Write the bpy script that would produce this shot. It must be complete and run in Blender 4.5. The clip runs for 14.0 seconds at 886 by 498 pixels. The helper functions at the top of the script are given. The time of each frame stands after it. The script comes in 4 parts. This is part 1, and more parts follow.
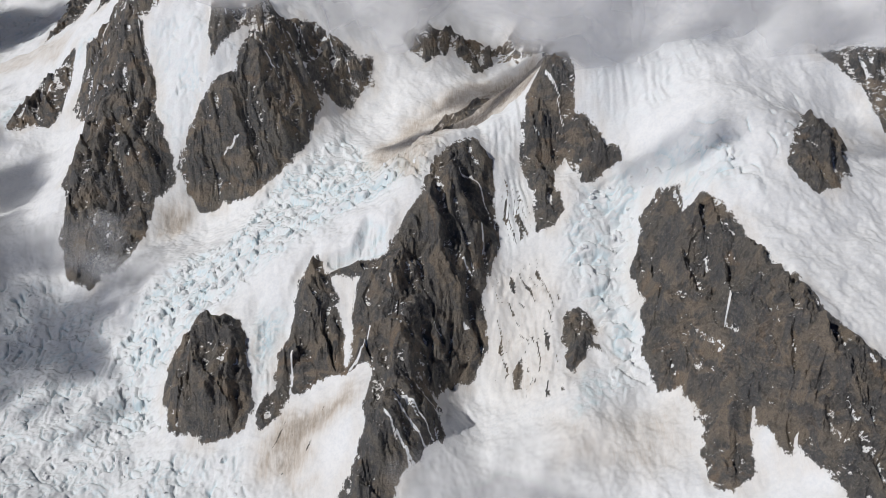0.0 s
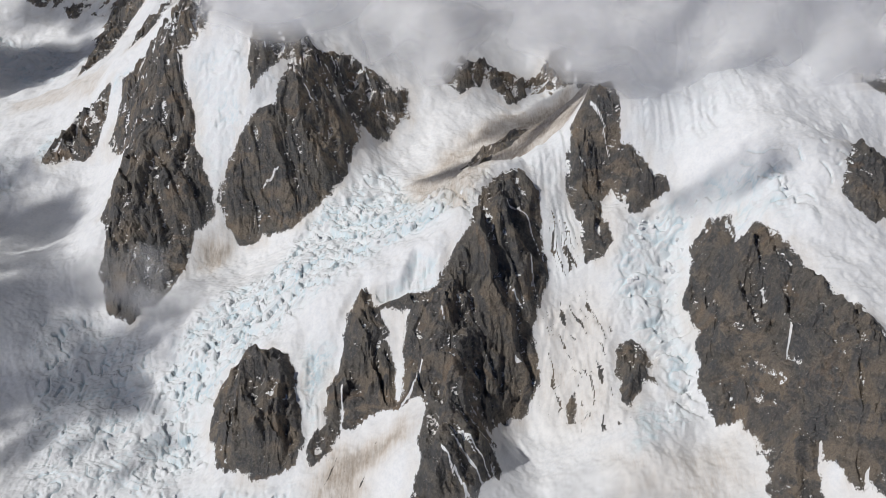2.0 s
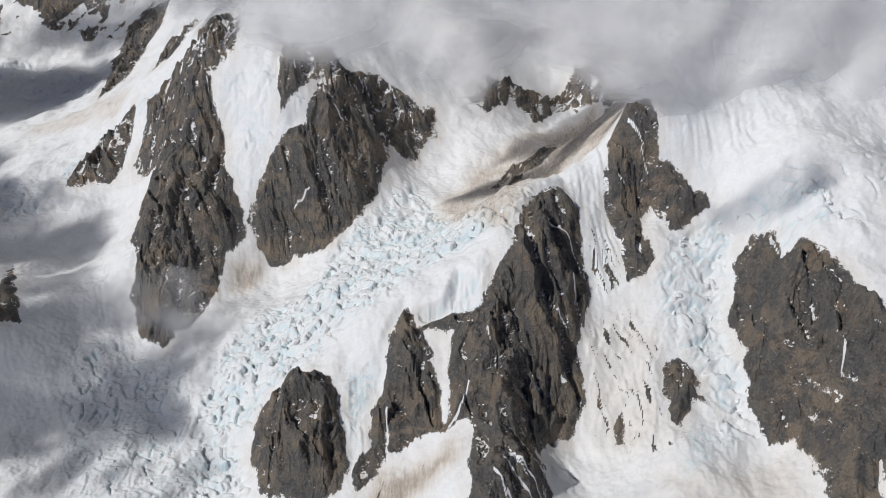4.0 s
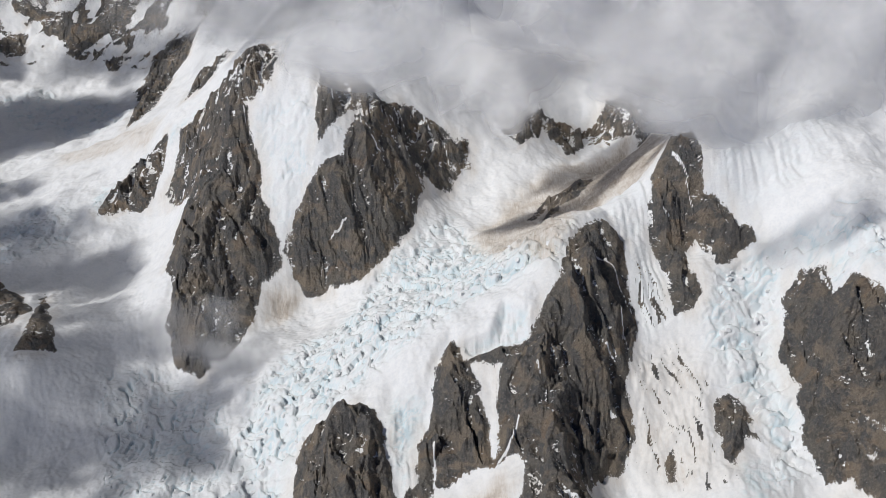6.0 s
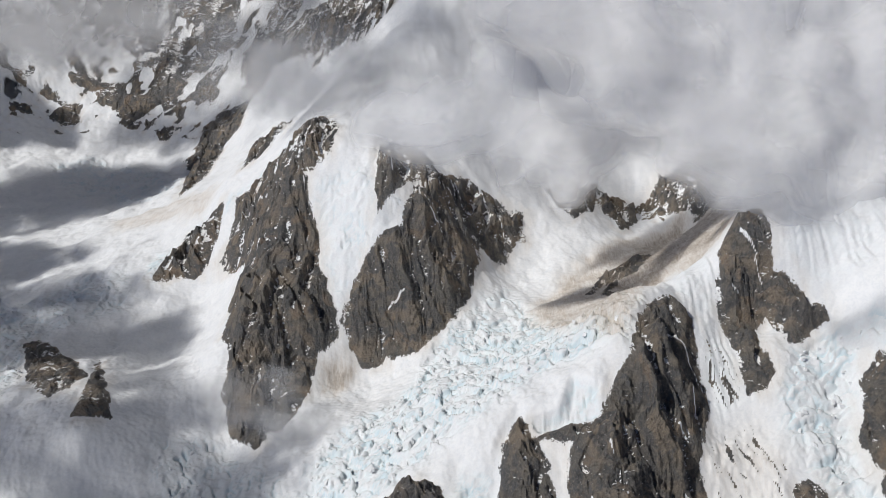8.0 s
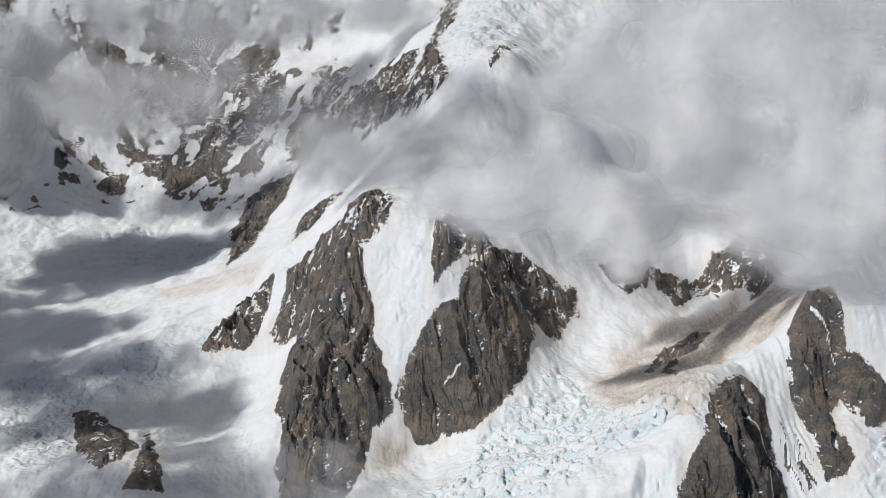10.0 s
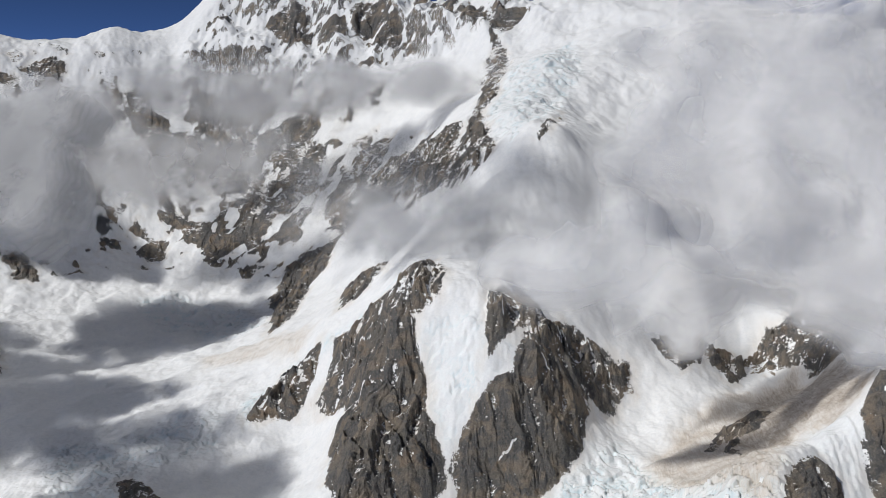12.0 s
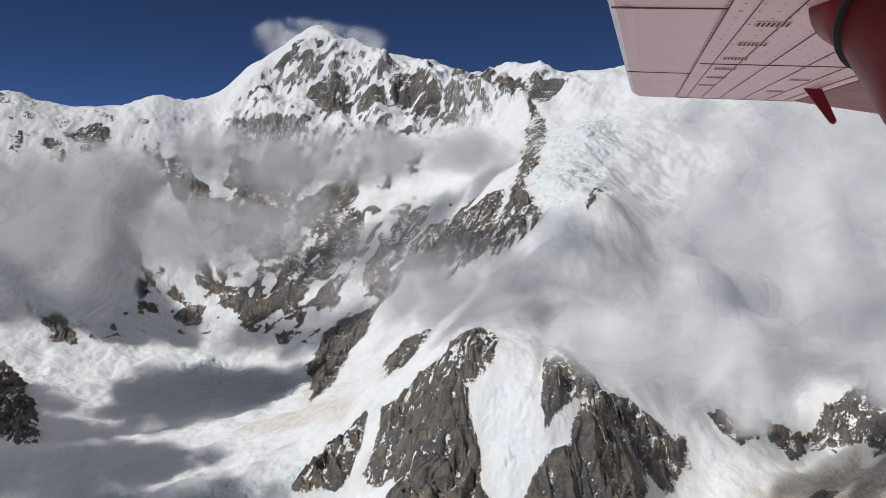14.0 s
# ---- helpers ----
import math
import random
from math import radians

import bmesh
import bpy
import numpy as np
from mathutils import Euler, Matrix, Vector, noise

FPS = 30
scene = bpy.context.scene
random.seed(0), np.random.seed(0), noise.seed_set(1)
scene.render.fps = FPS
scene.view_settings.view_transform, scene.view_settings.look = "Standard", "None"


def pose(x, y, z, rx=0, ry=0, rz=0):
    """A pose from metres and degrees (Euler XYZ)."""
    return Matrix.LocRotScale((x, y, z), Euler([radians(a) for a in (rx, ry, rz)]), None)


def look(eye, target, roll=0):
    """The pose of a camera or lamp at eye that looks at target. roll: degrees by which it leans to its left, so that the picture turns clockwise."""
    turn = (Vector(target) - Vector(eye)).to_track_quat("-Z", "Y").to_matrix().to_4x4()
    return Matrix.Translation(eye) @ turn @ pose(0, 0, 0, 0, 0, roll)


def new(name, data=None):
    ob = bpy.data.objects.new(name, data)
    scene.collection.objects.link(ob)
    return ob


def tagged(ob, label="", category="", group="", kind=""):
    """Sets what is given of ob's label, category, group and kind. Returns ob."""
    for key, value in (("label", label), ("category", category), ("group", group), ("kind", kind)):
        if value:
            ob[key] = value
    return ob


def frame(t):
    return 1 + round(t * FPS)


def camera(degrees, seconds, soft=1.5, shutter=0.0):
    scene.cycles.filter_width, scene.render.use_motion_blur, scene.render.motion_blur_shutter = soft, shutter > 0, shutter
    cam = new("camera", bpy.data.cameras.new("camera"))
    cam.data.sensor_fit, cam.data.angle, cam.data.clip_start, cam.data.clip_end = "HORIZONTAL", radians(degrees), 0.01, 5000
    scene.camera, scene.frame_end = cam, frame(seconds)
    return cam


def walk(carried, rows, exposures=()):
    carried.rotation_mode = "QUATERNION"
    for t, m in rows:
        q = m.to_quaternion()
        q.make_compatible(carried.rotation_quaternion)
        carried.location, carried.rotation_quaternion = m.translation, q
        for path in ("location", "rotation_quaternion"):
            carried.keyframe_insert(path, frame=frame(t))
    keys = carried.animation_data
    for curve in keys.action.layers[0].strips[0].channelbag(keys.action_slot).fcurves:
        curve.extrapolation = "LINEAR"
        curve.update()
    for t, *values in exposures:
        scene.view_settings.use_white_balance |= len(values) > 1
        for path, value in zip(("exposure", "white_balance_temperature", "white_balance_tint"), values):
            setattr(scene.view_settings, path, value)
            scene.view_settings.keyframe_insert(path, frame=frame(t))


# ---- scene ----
cam = camera(55.8, 14.0, 0.75)
METRES, EYE, TILT, LEAN, TURN = 540.0, 1050.0, -30.0, 0.0, 0.0
ROWS = [
    (0.0, -0.0026, -0.0010, -0.0043, 0.00, 0.00, -0.00),
    (0.5, -0.0357, 0.0052, -0.0030, 0.09, 0.54, 0.07),
    (1.0, -0.0689, 0.0113, -0.0017, 0.24, 1.11, 0.14),
    (1.5, -0.1022, 0.0174, -0.0005, 0.30, 1.47, 0.21),
    (2.0, -0.1357, 0.0233, 0.0008, 0.47, 2.10, 0.30),
    (2.5, -0.1693, 0.0292, 0.0019, 0.38, 2.45, 0.55),
    (3.0, -0.2031, 0.0349, 0.0031, 0.47, 2.74, 0.93),
    (5.5, -0.3739, 0.0623, 0.0085, 0.35, 4.85, 0.53),
    (6.0, -0.4084, 0.0675, 0.0094, 0.50, 5.54, 0.36),
    (6.5, -0.4431, 0.0726, 0.0104, 0.57, 6.24, 0.06),
    (7.0, -0.4779, 0.0777, 0.0113, 0.74, 7.19, -0.18),
    (7.5, -0.5129, 0.0826, 0.0122, 1.50, 8.56, -0.38),
    (8.0, -0.5479, 0.0874, 0.0130, 1.90, 10.45, -0.88),
    (10.5, -0.7252, 0.1102, 0.0168, 3.46, 16.52, -2.23),
    (11.0, -0.7611, 0.1145, 0.0174, 3.73, 17.74, -2.56),
    (11.5, -0.7970, 0.1187, 0.0181, 3.92, 18.92, -2.90),
    (12.0, -0.8331, 0.1228, 0.0187, 4.13, 20.22, -3.20),
    (12.5, -0.8693, 0.1268, 0.0192, 4.39, 21.69, -3.40),
    (13.0, -0.9056, 0.1307, 0.0198, 4.75, 23.03, -3.76),
    (13.5, -0.9420, 0.1345, 0.0203, 4.87, 24.03, -4.03),
    (14.0, -0.9786, 0.1383, 0.0207, 5.08, 24.78, -4.39),
]
walk(cam, [(t, pose(0, 0, EYE, TILT, LEAN, TURN) @ pose(METRES * x, METRES * y, METRES * z, 90 + pitch, roll, yaw)) for t, x, y, z, yaw, pitch, roll in ROWS], exposures=[(0.0, -0.08, 6250.0, 11.0), (14.0, 0.03, 6240.0, 9.5)])


# ---- light ----
SUN_AZ, SUN_EL = -150.0, 45.0  # the sun stands to the left, a little behind the flier
sky_world = bpy.data.worlds.new("sky")
scene.world = sky_world
sky_world.use_nodes = True
wn = sky_world.node_tree
sky = wn.nodes.new("ShaderNodeTexSky")
sky.sky_type, sky.sun_disc = "NISHITA", False
sky.sun_elevation, sky.sun_rotation = radians(SUN_EL), radians(90 - SUN_AZ)
sky.altitude, sky.air_density, sky.dust_density, sky.ozone_density = 9000, 0.22, 0.0, 4.5
wn.nodes["Background"].inputs["Strength"].default_value = 0.125
wn.links.new(sky.outputs[0], wn.nodes["Background"].inputs["Color"])
sun_way = Vector((math.cos(radians(SUN_AZ)) * math.cos(radians(SUN_EL)), math.sin(radians(SUN_AZ)) * math.cos(radians(SUN_EL)), math.sin(radians(SUN_EL))))
sun = new("sun", bpy.data.lights.new("sun", "SUN"))
sun.data.energy, sun.data.angle, sun.data.color = 2.8, radians(0.53), (1.0, 0.965, 0.91)
sun.matrix_world = look(sun_way * 3000, (0, 0, 0))
scene.cycles.transparent_max_bounces = 72


# ---- materials ----
class Nodes:
    """A short hand for node trees."""

    def __init__(self, name):
        self.mat = bpy.data.materials.new(name)
        self.mat.use_nodes = True
        self.tree = self.mat.node_tree
        self.out = self.tree.nodes["Material Output"]
        self.bsdf = self.tree.nodes["Principled BSDF"]

    def put(self, socket, value):
        if isinstance(value, bpy.types.NodeSocket):
            self.tree.links.new(value, socket)
        elif value is not None:
            socket.default_value = value

    def add(self, kind, outlet=0, **values):
        n = self.tree.nodes.new(kind)
        for key, value in values.items():
            self.put(n.inputs[int(key[1:]) if key[0] == "i" and key[1:].isdigit() else key.replace("_", " ")], value)
        return n.outputs[outlet]

    def math(self, op, a, b=0.0, clamp=False):
        n = self.tree.nodes.new("ShaderNodeMath")
        n.operation, n.use_clamp = op, clamp
        self.put(n.inputs[0], a)
        self.put(n.inputs[1], b)
        return n.outputs[0]

    def mix(self, f, a, b, blend="MIX"):
        n = self.tree.nodes.new("ShaderNodeMix")
        n.data_type, n.blend_type = "RGBA", blend
        self.put(n.inputs[0], f)
        self.put(n.inputs[6], a)
        self.put(n.inputs[7], b)
        return n.outputs[2]

    def noise(self, vector, scale, detail=4.0, rough=0.55, distort=0.0):
        return self.add("ShaderNodeTexNoise", 0, Vector=vector, Scale=scale, Detail=detail, Roughness=rough, Distortion=distort)

    def step(self, value, low, high):
        n = self.tree.nodes.new("ShaderNodeMapRange")
        n.interpolation_type = "SMOOTHSTEP"
        self.put(n.inputs[0], value)
        n.inputs[1].default_value, n.inputs[2].default_value = low, high
        return n.outputs[0]

    def attr(self, name):
        n = self.tree.nodes.new("ShaderNodeAttribute")
        n.attribute_name = name
        return n.outputs["Fac"]

    def scaled(self, vector, s):
        n = self.tree.nodes.new("ShaderNodeMapping")
        self.put(n.inputs[0], vector)
        n.inputs["Scale"].default_value = s
        return n.outputs[0]


def plain(name, colour, rough=0.5, metal=0.0, grain=0.0, scale=30.0, gloss=0.5):
    m = Nodes(name)
    at = m.tree.nodes.new("ShaderNodeTexCoord").outputs["Object"]
    n = m.noise(at, scale, 5)
    dark = tuple(c * (1 - grain) for c in colour)
    m.put(m.bsdf.inputs["Base Color"], m.mix(n, (*dark, 1), (*colour, 1)))
    m.put(m.bsdf.inputs["Roughness"], m.math("ADD", rough, m.math("MULTIPLY", m.math("SUBTRACT", n, 0.5), 0.25)))
    m.bsdf.inputs["Metallic"].default_value = metal
    m.bsdf.inputs["Specular IOR Level"].default_value = gloss
    return m.mat


def mountain_material():
    """Snow, ice, dirt and rock, told apart by what lies where on the land, with broken edges."""
    m = Nodes("mountain")
    at = m.tree.nodes.new("ShaderNodeTexCoord").outputs["Object"]
    up = m.add("ShaderNodeSeparateXYZ", 2, Vector=m.tree.nodes.new("ShaderNodeNewGeometry").outputs["Normal"])
    rock, dirt, ice, seamy, dust = m.attr("rock"), m.attr("dirt"), m.attr("ice"), m.attr("seam"), m.attr("dusting")
    fine, mid, wide = m.noise(at, 0.22, 6, 0.65), m.noise(at, 0.055, 6, 0.6), m.noise(at, 0.011, 4, 0.55)
    down = m.noise(m.scaled(at, (0.11, 0.03, 0.024)), 1.0, 6, 0.65, 0.4)
    # rock: grey and rust-brown beds, darker joints
    blotch = m.noise(at, 0.021, 5, 0.62, 0.6)
    tone = m.mix(m.step(wide, 0.40, 0.60), (0.215, 0.20, 0.178, 1), (0.34, 0.28, 0.215, 1))
    tone = m.mix(m.math("MULTIPLY", m.step(blotch, 0.55, 0.45), 0.85), tone, (0.14, 0.142, 0.147, 1))
    tone = m.mix(m.math("MULTIPLY", m.step(m.noise(at, 0.016, 4, 0.6, 0.8), 0.57, 0.68), 0.6), tone, (0.37, 0.265, 0.175, 1))
    tone = m.mix(m.math("MULTIPLY", m.step(down, 0.45, 0.70), 0.4), tone, (0.28, 0.235, 0.18, 1))
    tone = m.mix(m.math("MULTIPLY", m.step(fine, 0.50, 0.66), 0.5), tone, (0.37, 0.325, 0.27, 1))
    tone = m.mix(m.math("MULTIPLY", m.step(mid, 0.50, 0.34), 0.5), tone, (0.085, 0.083, 0.082, 1))
    tone = m.mix(m.step(m.noise(at, 0.6, 4, 0.7), 0.38, 0.60), m.mix(0.38, tone, (0.075, 0.074, 0.073, 1)), tone)
    # snow: clean, dusty, and bare blue ice
    clean = m.mix(m.step(m.math("ADD", m.math("MULTIPLY", mid, 0.5), m.math("MULTIPLY", fine, 0.5)), 0.36, 0.6), (0.82, 0.83, 0.84, 1), (0.90, 0.90, 0.897, 1))
    pale = m.mix(m.math("MULTIPLY", ice, m.step(m.math("ADD", mid, m.math("MULTIPLY", seamy, 0.35)), 0.36, 0.66), True), clean, (0.74, 0.835, 0.865, 1))
    # Cracks turn blue-grey: bare ice, with the shade inside them put into the colour.
    pale = m.mix(m.math("MULTIPLY", seamy, 0.55), pale, (0.50, 0.68, 0.76, 1))
    pale = m.mix(m.math("MULTIPLY", dirt, 0.75, True), pale, (0.74, 0.675, 0.59, 1))
    streak = m.noise(m.scaled(at, (0.20, 0.035, 0.03)), 1.0, 6, 0.7, 0.8)
    dirty = m.math("MULTIPLY", m.math("MULTIPLY", dirt, 1.25, True), m.step(m.math("ADD", m.math("MULTIPLY", dirt, 0.42), m.math("ADD", m.math("MULTIPLY", streak, 0.6), m.math("MULTIPLY", blotch, 0.4))), 0.60, 0.98), True)
    grit = m.mix(m.step(m.math("ADD", dirt, m.math("MULTIPLY", fine, 0.4)), 0.75, 1.25), (0.58, 0.49, 0.40, 1), (0.25, 0.21, 0.17, 1))
    pale = m.mix(dirty, pale, grit)
    # where rock shows
    edge = m.math("ADD", rock, m.math("ADD", m.math("MULTIPLY", m.math("SUBTRACT", fine, 0.5), 0.55), m.math("MULTIPLY", m.math("SUBTRACT", streak, 0.5), 0.5)))
    bare = m.step(edge, 0.47, 0.53)
    ledge = m.noise(m.scaled(at, (0.05, 0.06, 0.15)), 1.0, 5, 0.6, 0.9)
    lodged = m.math("ADD", m.math("MULTIPLY", dust, 0.34), m.math("ADD", m.math("MULTIPLY", up, 0.32), m.math("ADD", m.math("MULTIPLY", fine, 0.4), m.math("MULTIPLY", ledge, 0.55))))
    bare = m.math("MULTIPLY", bare, m.step(lodged, 0.89, 0.86))
    m.put(m.bsdf.inputs["Base Color"], m.mix(bare, pale, tone))
    m.put(m.bsdf.inputs["Roughness"], m.math("ADD", 0.62, m.math("MULTIPLY", bare, 0.28)))
    m.bsdf.inputs["Specular IOR Level"].default_value = 0.25
    grain = m.noise(at, 0.6, 4, 0.7)
    relief = m.math("ADD", m.math("ADD", m.math("MULTIPLY", fine, 0.75), m.math("MULTIPLY", grain, 0.22)), m.math("ADD", m.math("MULTIPLY", down, 0.3), m.math("MULTIPLY", mid, 1.1)))
    b = m.tree.nodes.new("ShaderNodeBump")
    m.put(b.inputs["Height"], relief)
    m.put(b.inputs["Strength"], m.math("ADD", m.math("ADD", 0.12, m.math("MULTIPLY", ice, 0.25)), m.math("MULTIPLY", bare, 0.85), True))
    b.inputs["Distance"].default_value = 9.0
    m.put(m.bsdf.inputs["Normal"], b.outputs[0])
    return m.mat


def cloud_material(name, albedo, glowing):
    """Mist: lets light through where it is thin."""
    m = Nodes(name)
    at = m.tree.nodes.new("ShaderNodeTexCoord").outputs["Object"]
    n = m.math("ADD", m.math("MULTIPLY", m.noise(at, 0.0052, 4, 0.52, 0.5), 0.8), m.math("MULTIPLY", m.noise(at, 0.017, 3, 0.5, 0.3), 0.2))
    thick = m.attr("thick")
    thick = m.math("MULTIPLY", thick, m.step(m.math("ADD", n, m.math("MULTIPLY", thick, 0.55)), 0.50, 0.76), True)
    white = m.add("ShaderNodeBsdfDiffuse", 0, Color=albedo)
    glow = m.add("ShaderNodeBsdfTranslucent", 0, Color=albedo)
    body = m.add("ShaderNodeMixShader", 0, i0=glowing, i1=white, i2=glow)
    clear = m.add("ShaderNodeBsdfTransparent", 0)
    m.put(m.out.inputs["Surface"], m.add("ShaderNodeMixShader", 0, i0=thick, i1=clear, i2=body))
    return m.mat


MOUNTAIN = mountain_material()
CLOUD = cloud_material("cloud", (0.97, 0.965, 0.965, 1), 0.32)
# Greyer copy of the cloud: shade on the mist is put into its albedo.
DIM_MIST = cloud_material("dim_mist", (0.72, 0.72, 0.73, 1), 0.47)


# Lie of the land: crests and valley floors as lines of spot heights (x, y, z).
LINES = {
    "lower_glacier": [(-1250, 1150, 90), (-1023, 1300, 105), (-795, 1400, 122), (-471, 1085, 118), (-396, 999, 112), (-700, 900, 70), (-300, 780, 70)],
    "icefall": [(-630, 1523, 209), (-519, 1601, 219), (-560, 1370, 190), (-481, 1240, 175), (-380, 1433, 259), (-198, 1512, 304)],
    "upper_basin": [(-20, 1734, 335), (-225, 1873, 337), (-100, 1960, 360), (132, 2184, 410), (-6, 2104, 437), (232, 2008, 388)],
    "dome": [(-390, 1174, 227), (-420, 1080, 165), (-330, 1190, 250)],
    "terrace": [(-216, 1231, 322), (-230, 1330, 335), (-120, 1310, 385)],
    "central_crest": [(207, 1527, 580), (146, 1569, 480), (20, 1420, 470), (-33, 1299, 435), (-78, 1169, 333), (-56, 1106, 268), (-105, 976, 225), (-83, 915, 190)],
    "spur_foot": [(-151, 1048, 215), (-223, 1048, 180), (32, 1078, 164), (60, 940, 140), (-180, 880, 120)],
    "hanging_ice": [(81, 1317, 353), (223, 1374, 400), (217, 1409, 408), (223, 1155, 259), (331, 1211, 318), (200, 1040, 205)],
    "right_crest": [(320, 1390, 428), (372, 1316, 410), (427, 1234, 440), (480, 1120, 420), (488, 948, 358), (420, 1019, 305), (436, 887, 237), (371, 1015, 223), (400, 830, 190), (235, 938, 185), (220, 850, 140), (-5, 870, 125)],
    "right_snowfield": [(408, 1346, 476), (610, 1338, 522), (705, 1396, 469), (560, 1130, 420), (700, 1050, 400), (800, 1250, 440)],
    "cloud_slope": [(450, 1650, 640), (750, 1700, 720), (420, 1900, 760), (800, 2100, 900)],
    "twin_buttress": [(-426, 1842, 552), (-504, 1736, 463), (-330, 1680, 300), (-250, 1960, 420), (-572, 1663, 328), (-480, 2010, 640)],
    "left_buttress": [(-687, 1992, 626), (-710, 1893, 558), (-757, 1623, 305), (-690, 1640, 320), (-640, 1760, 420)],
    "left_apron": [(-853, 1876, 308), (-896, 1968, 309), (-1098, 1962, 258), (-955, 2090, 388), (-939, 2119, 427), (-900, 1700, 215)],
    "far_bowl": [(-1520, 3344, 335), (-1280, 3039, 304), (-1574, 2842, 240), (-1999, 2732, 215), (-1500, 2400, 230), (-2300, 2200, 200)],
    "rib": [(-1092, 2810, 419), (-985, 3222, 608), (-979, 3111, 721), (-820, 2600, 560), (-760, 2300, 620)],
    "summit_rib": [(-546, 2517, 871), (-525, 2866, 996), (-365, 2481, 971), (-420, 3300, 1180), (-300, 3700, 1290)],
    "cirque_wall": [(-2059, 3524, 423), (-1549, 3775, 728), (-1900, 3900, 760), (-2500, 3300, 470), (-2900, 2900, 420)],
    "behind": [(-100, 2500, 760), (300, 2500, 800), (-100, 3000, 980), (800, 2900, 1000)],
    "skyline": [(-3207, 4000, 1382), (-2722, 4200, 1335), (-2487, 4250, 1388), (-2264, 4300, 1343), (-2077, 4500, 1588), (-1793, 4700, 1826), (-1543, 4750, 1717), (-1278, 4700, 1665), (-1016, 4600, 1593), (-708, 4500, 1531), (-519, 4400, 1561), (-317, 4200, 1513), (-201, 4000, 1518), (300, 3700, 1450), (1100, 3700, 1400)],
    "beyond": [(-3400, 4800, 1000), (-2500, 4900, 1050), (-600, 4900, 1250), (1500, 4800, 1100)],
    "island": [(-1023, 1368, 175), (-1060, 1450, 215), (-960, 1330, 118), (-1150, 1560, 210), (-1250, 1750, 190), (-1080, 1700, 170)],
}

OUTLINES = {}
OUTLINES["right_buttress"] = [(322, 1217), (349, 1288), (370, 1317), (393, 1299), (399, 1260), (396, 1231), (410, 1230), (425, 1236), (456, 1194), (464, 1152), (486, 1102), (510, 1047), (525, 995), (537, 958), (564, 942), (593, 912), (633, 845), (598, 736), (510, 765), (506, 795), (479, 852), (467, 837), (438, 900), (426, 838), (399, 826), (380, 841), (370, 892), (378, 970), (363, 1012), (332, 1022), (320, 1067), (322, 1126)]
OUTLINES["central_buttress"] = [(15, 1397), (67, 1426), (92, 1397), (86, 1333), (94, 1279), (77, 1219), (69, 1166), (75, 1129), (56, 1095), (13, 1060), (-14, 1023), (4, 962), (-38, 905), (-70, 867), (-77, 836), (-159, 847), (-145, 882), (-126, 926), (-116, 985), (-112, 1052), (-144, 1051), (-205, 1053), (-246, 1046), (-263, 1079), (-258, 1129), (-245, 1202), (-223, 1234), (-195, 1195), (-137, 1188), (-98, 1183), (-80, 1215), (-44, 1272), (-15, 1338)]
OUTLINES["gully_snow"] = [(-190, 1190), (-140, 1163), (-143, 1122), (-145, 1066), (-154, 1060), (-159, 1108), (-175, 1146)]
OUTLINES["shoulder_snow"] = [(-965, 1980), (-928, 1985), (-900, 2055), (-908, 2115), (-945, 2115), (-945, 2050)]
OUTLINES["side_rock"] = [(-296, 1004), (-256, 1015), (-246, 1093), (-262, 1123), (-276, 1066), (-299, 1027)]
OUTLINES["rock_dome"] = [(-480, 1099), (-474, 1149), (-447, 1176), (-393, 1179), (-350, 1166), (-329, 1143), (-327, 1105), (-311, 1057), (-304, 1035), (-319, 1006), (-355, 997), (-403, 1001), (-448, 1035)]
OUTLINES["upper_crag"] = [(159, 1509), (192, 1545), (235, 1514), (245, 1494), (240, 1468), (271, 1452), (310, 1416), (321, 1392), (281, 1378), (249, 1362), (224, 1420), (198, 1409), (210, 1316), (184, 1292), (165, 1300), (163, 1354), (145, 1404), (137, 1455)]
OUTLINES["small_crag"] = [(578, 1299), (631, 1391), (705, 1417), (718, 1389), (667, 1256), (635, 1220), (601, 1202), (578, 1222), (561, 1247)]
OUTLINES["nunatak"] = [(202, 1152), (231, 1163), (244, 1146), (252, 1098), (262, 1068), (251, 1090), (233, 1087), (211, 1051), (199, 1067), (200, 1117)]
OUTLINES["rock_tooth"] = [(110, 1092), (121, 1106), (134, 1053), (112, 1052)]
OUTLINES["left_buttress"] = [(-704, 2064), (-662, 2076), (-608, 1966), (-618, 1890), (-675, 1870), (-659, 1831), (-629, 1774), (-616, 1705), (-588, 1664), (-576, 1658), (-580, 1616), (-618, 1596), (-616, 1537), (-634, 1476), (-657, 1423), (-700, 1406), (-764, 1437), (-792, 1496), (-799, 1563), (-819, 1623), (-844, 1773), (-843, 1850), (-806, 1836), (-944, 2001), (-941, 2045), (-915, 2063), (-937, 2102), (-837, 2091), (-774, 2097)]
OUTLINES["left_shoulder"] = [(-1100, 1959), (-1092, 2027), (-1031, 2083), (-949, 2117), (-931, 2094), (-946, 2013), (-975, 1972), (-1035, 1955)]
OUTLINES["twin_buttress"] = [(-477, 2010), (-421, 1943), (-371, 1945), (-321, 2011), (-227, 2007), (-171, 2018), (-173, 1958), (-214, 1920), (-214, 1886), (-241, 1873), (-280, 1874), (-296, 1744), (-314, 1699), (-348, 1645), (-406, 1601), (-466, 1601), (-521, 1599), (-551, 1615), (-570, 1645), (-564, 1670), (-504, 1727), (-458, 1760), (-425, 1838), (-443, 1834), (-500, 1769), (-517, 1829), (-506, 1915)]
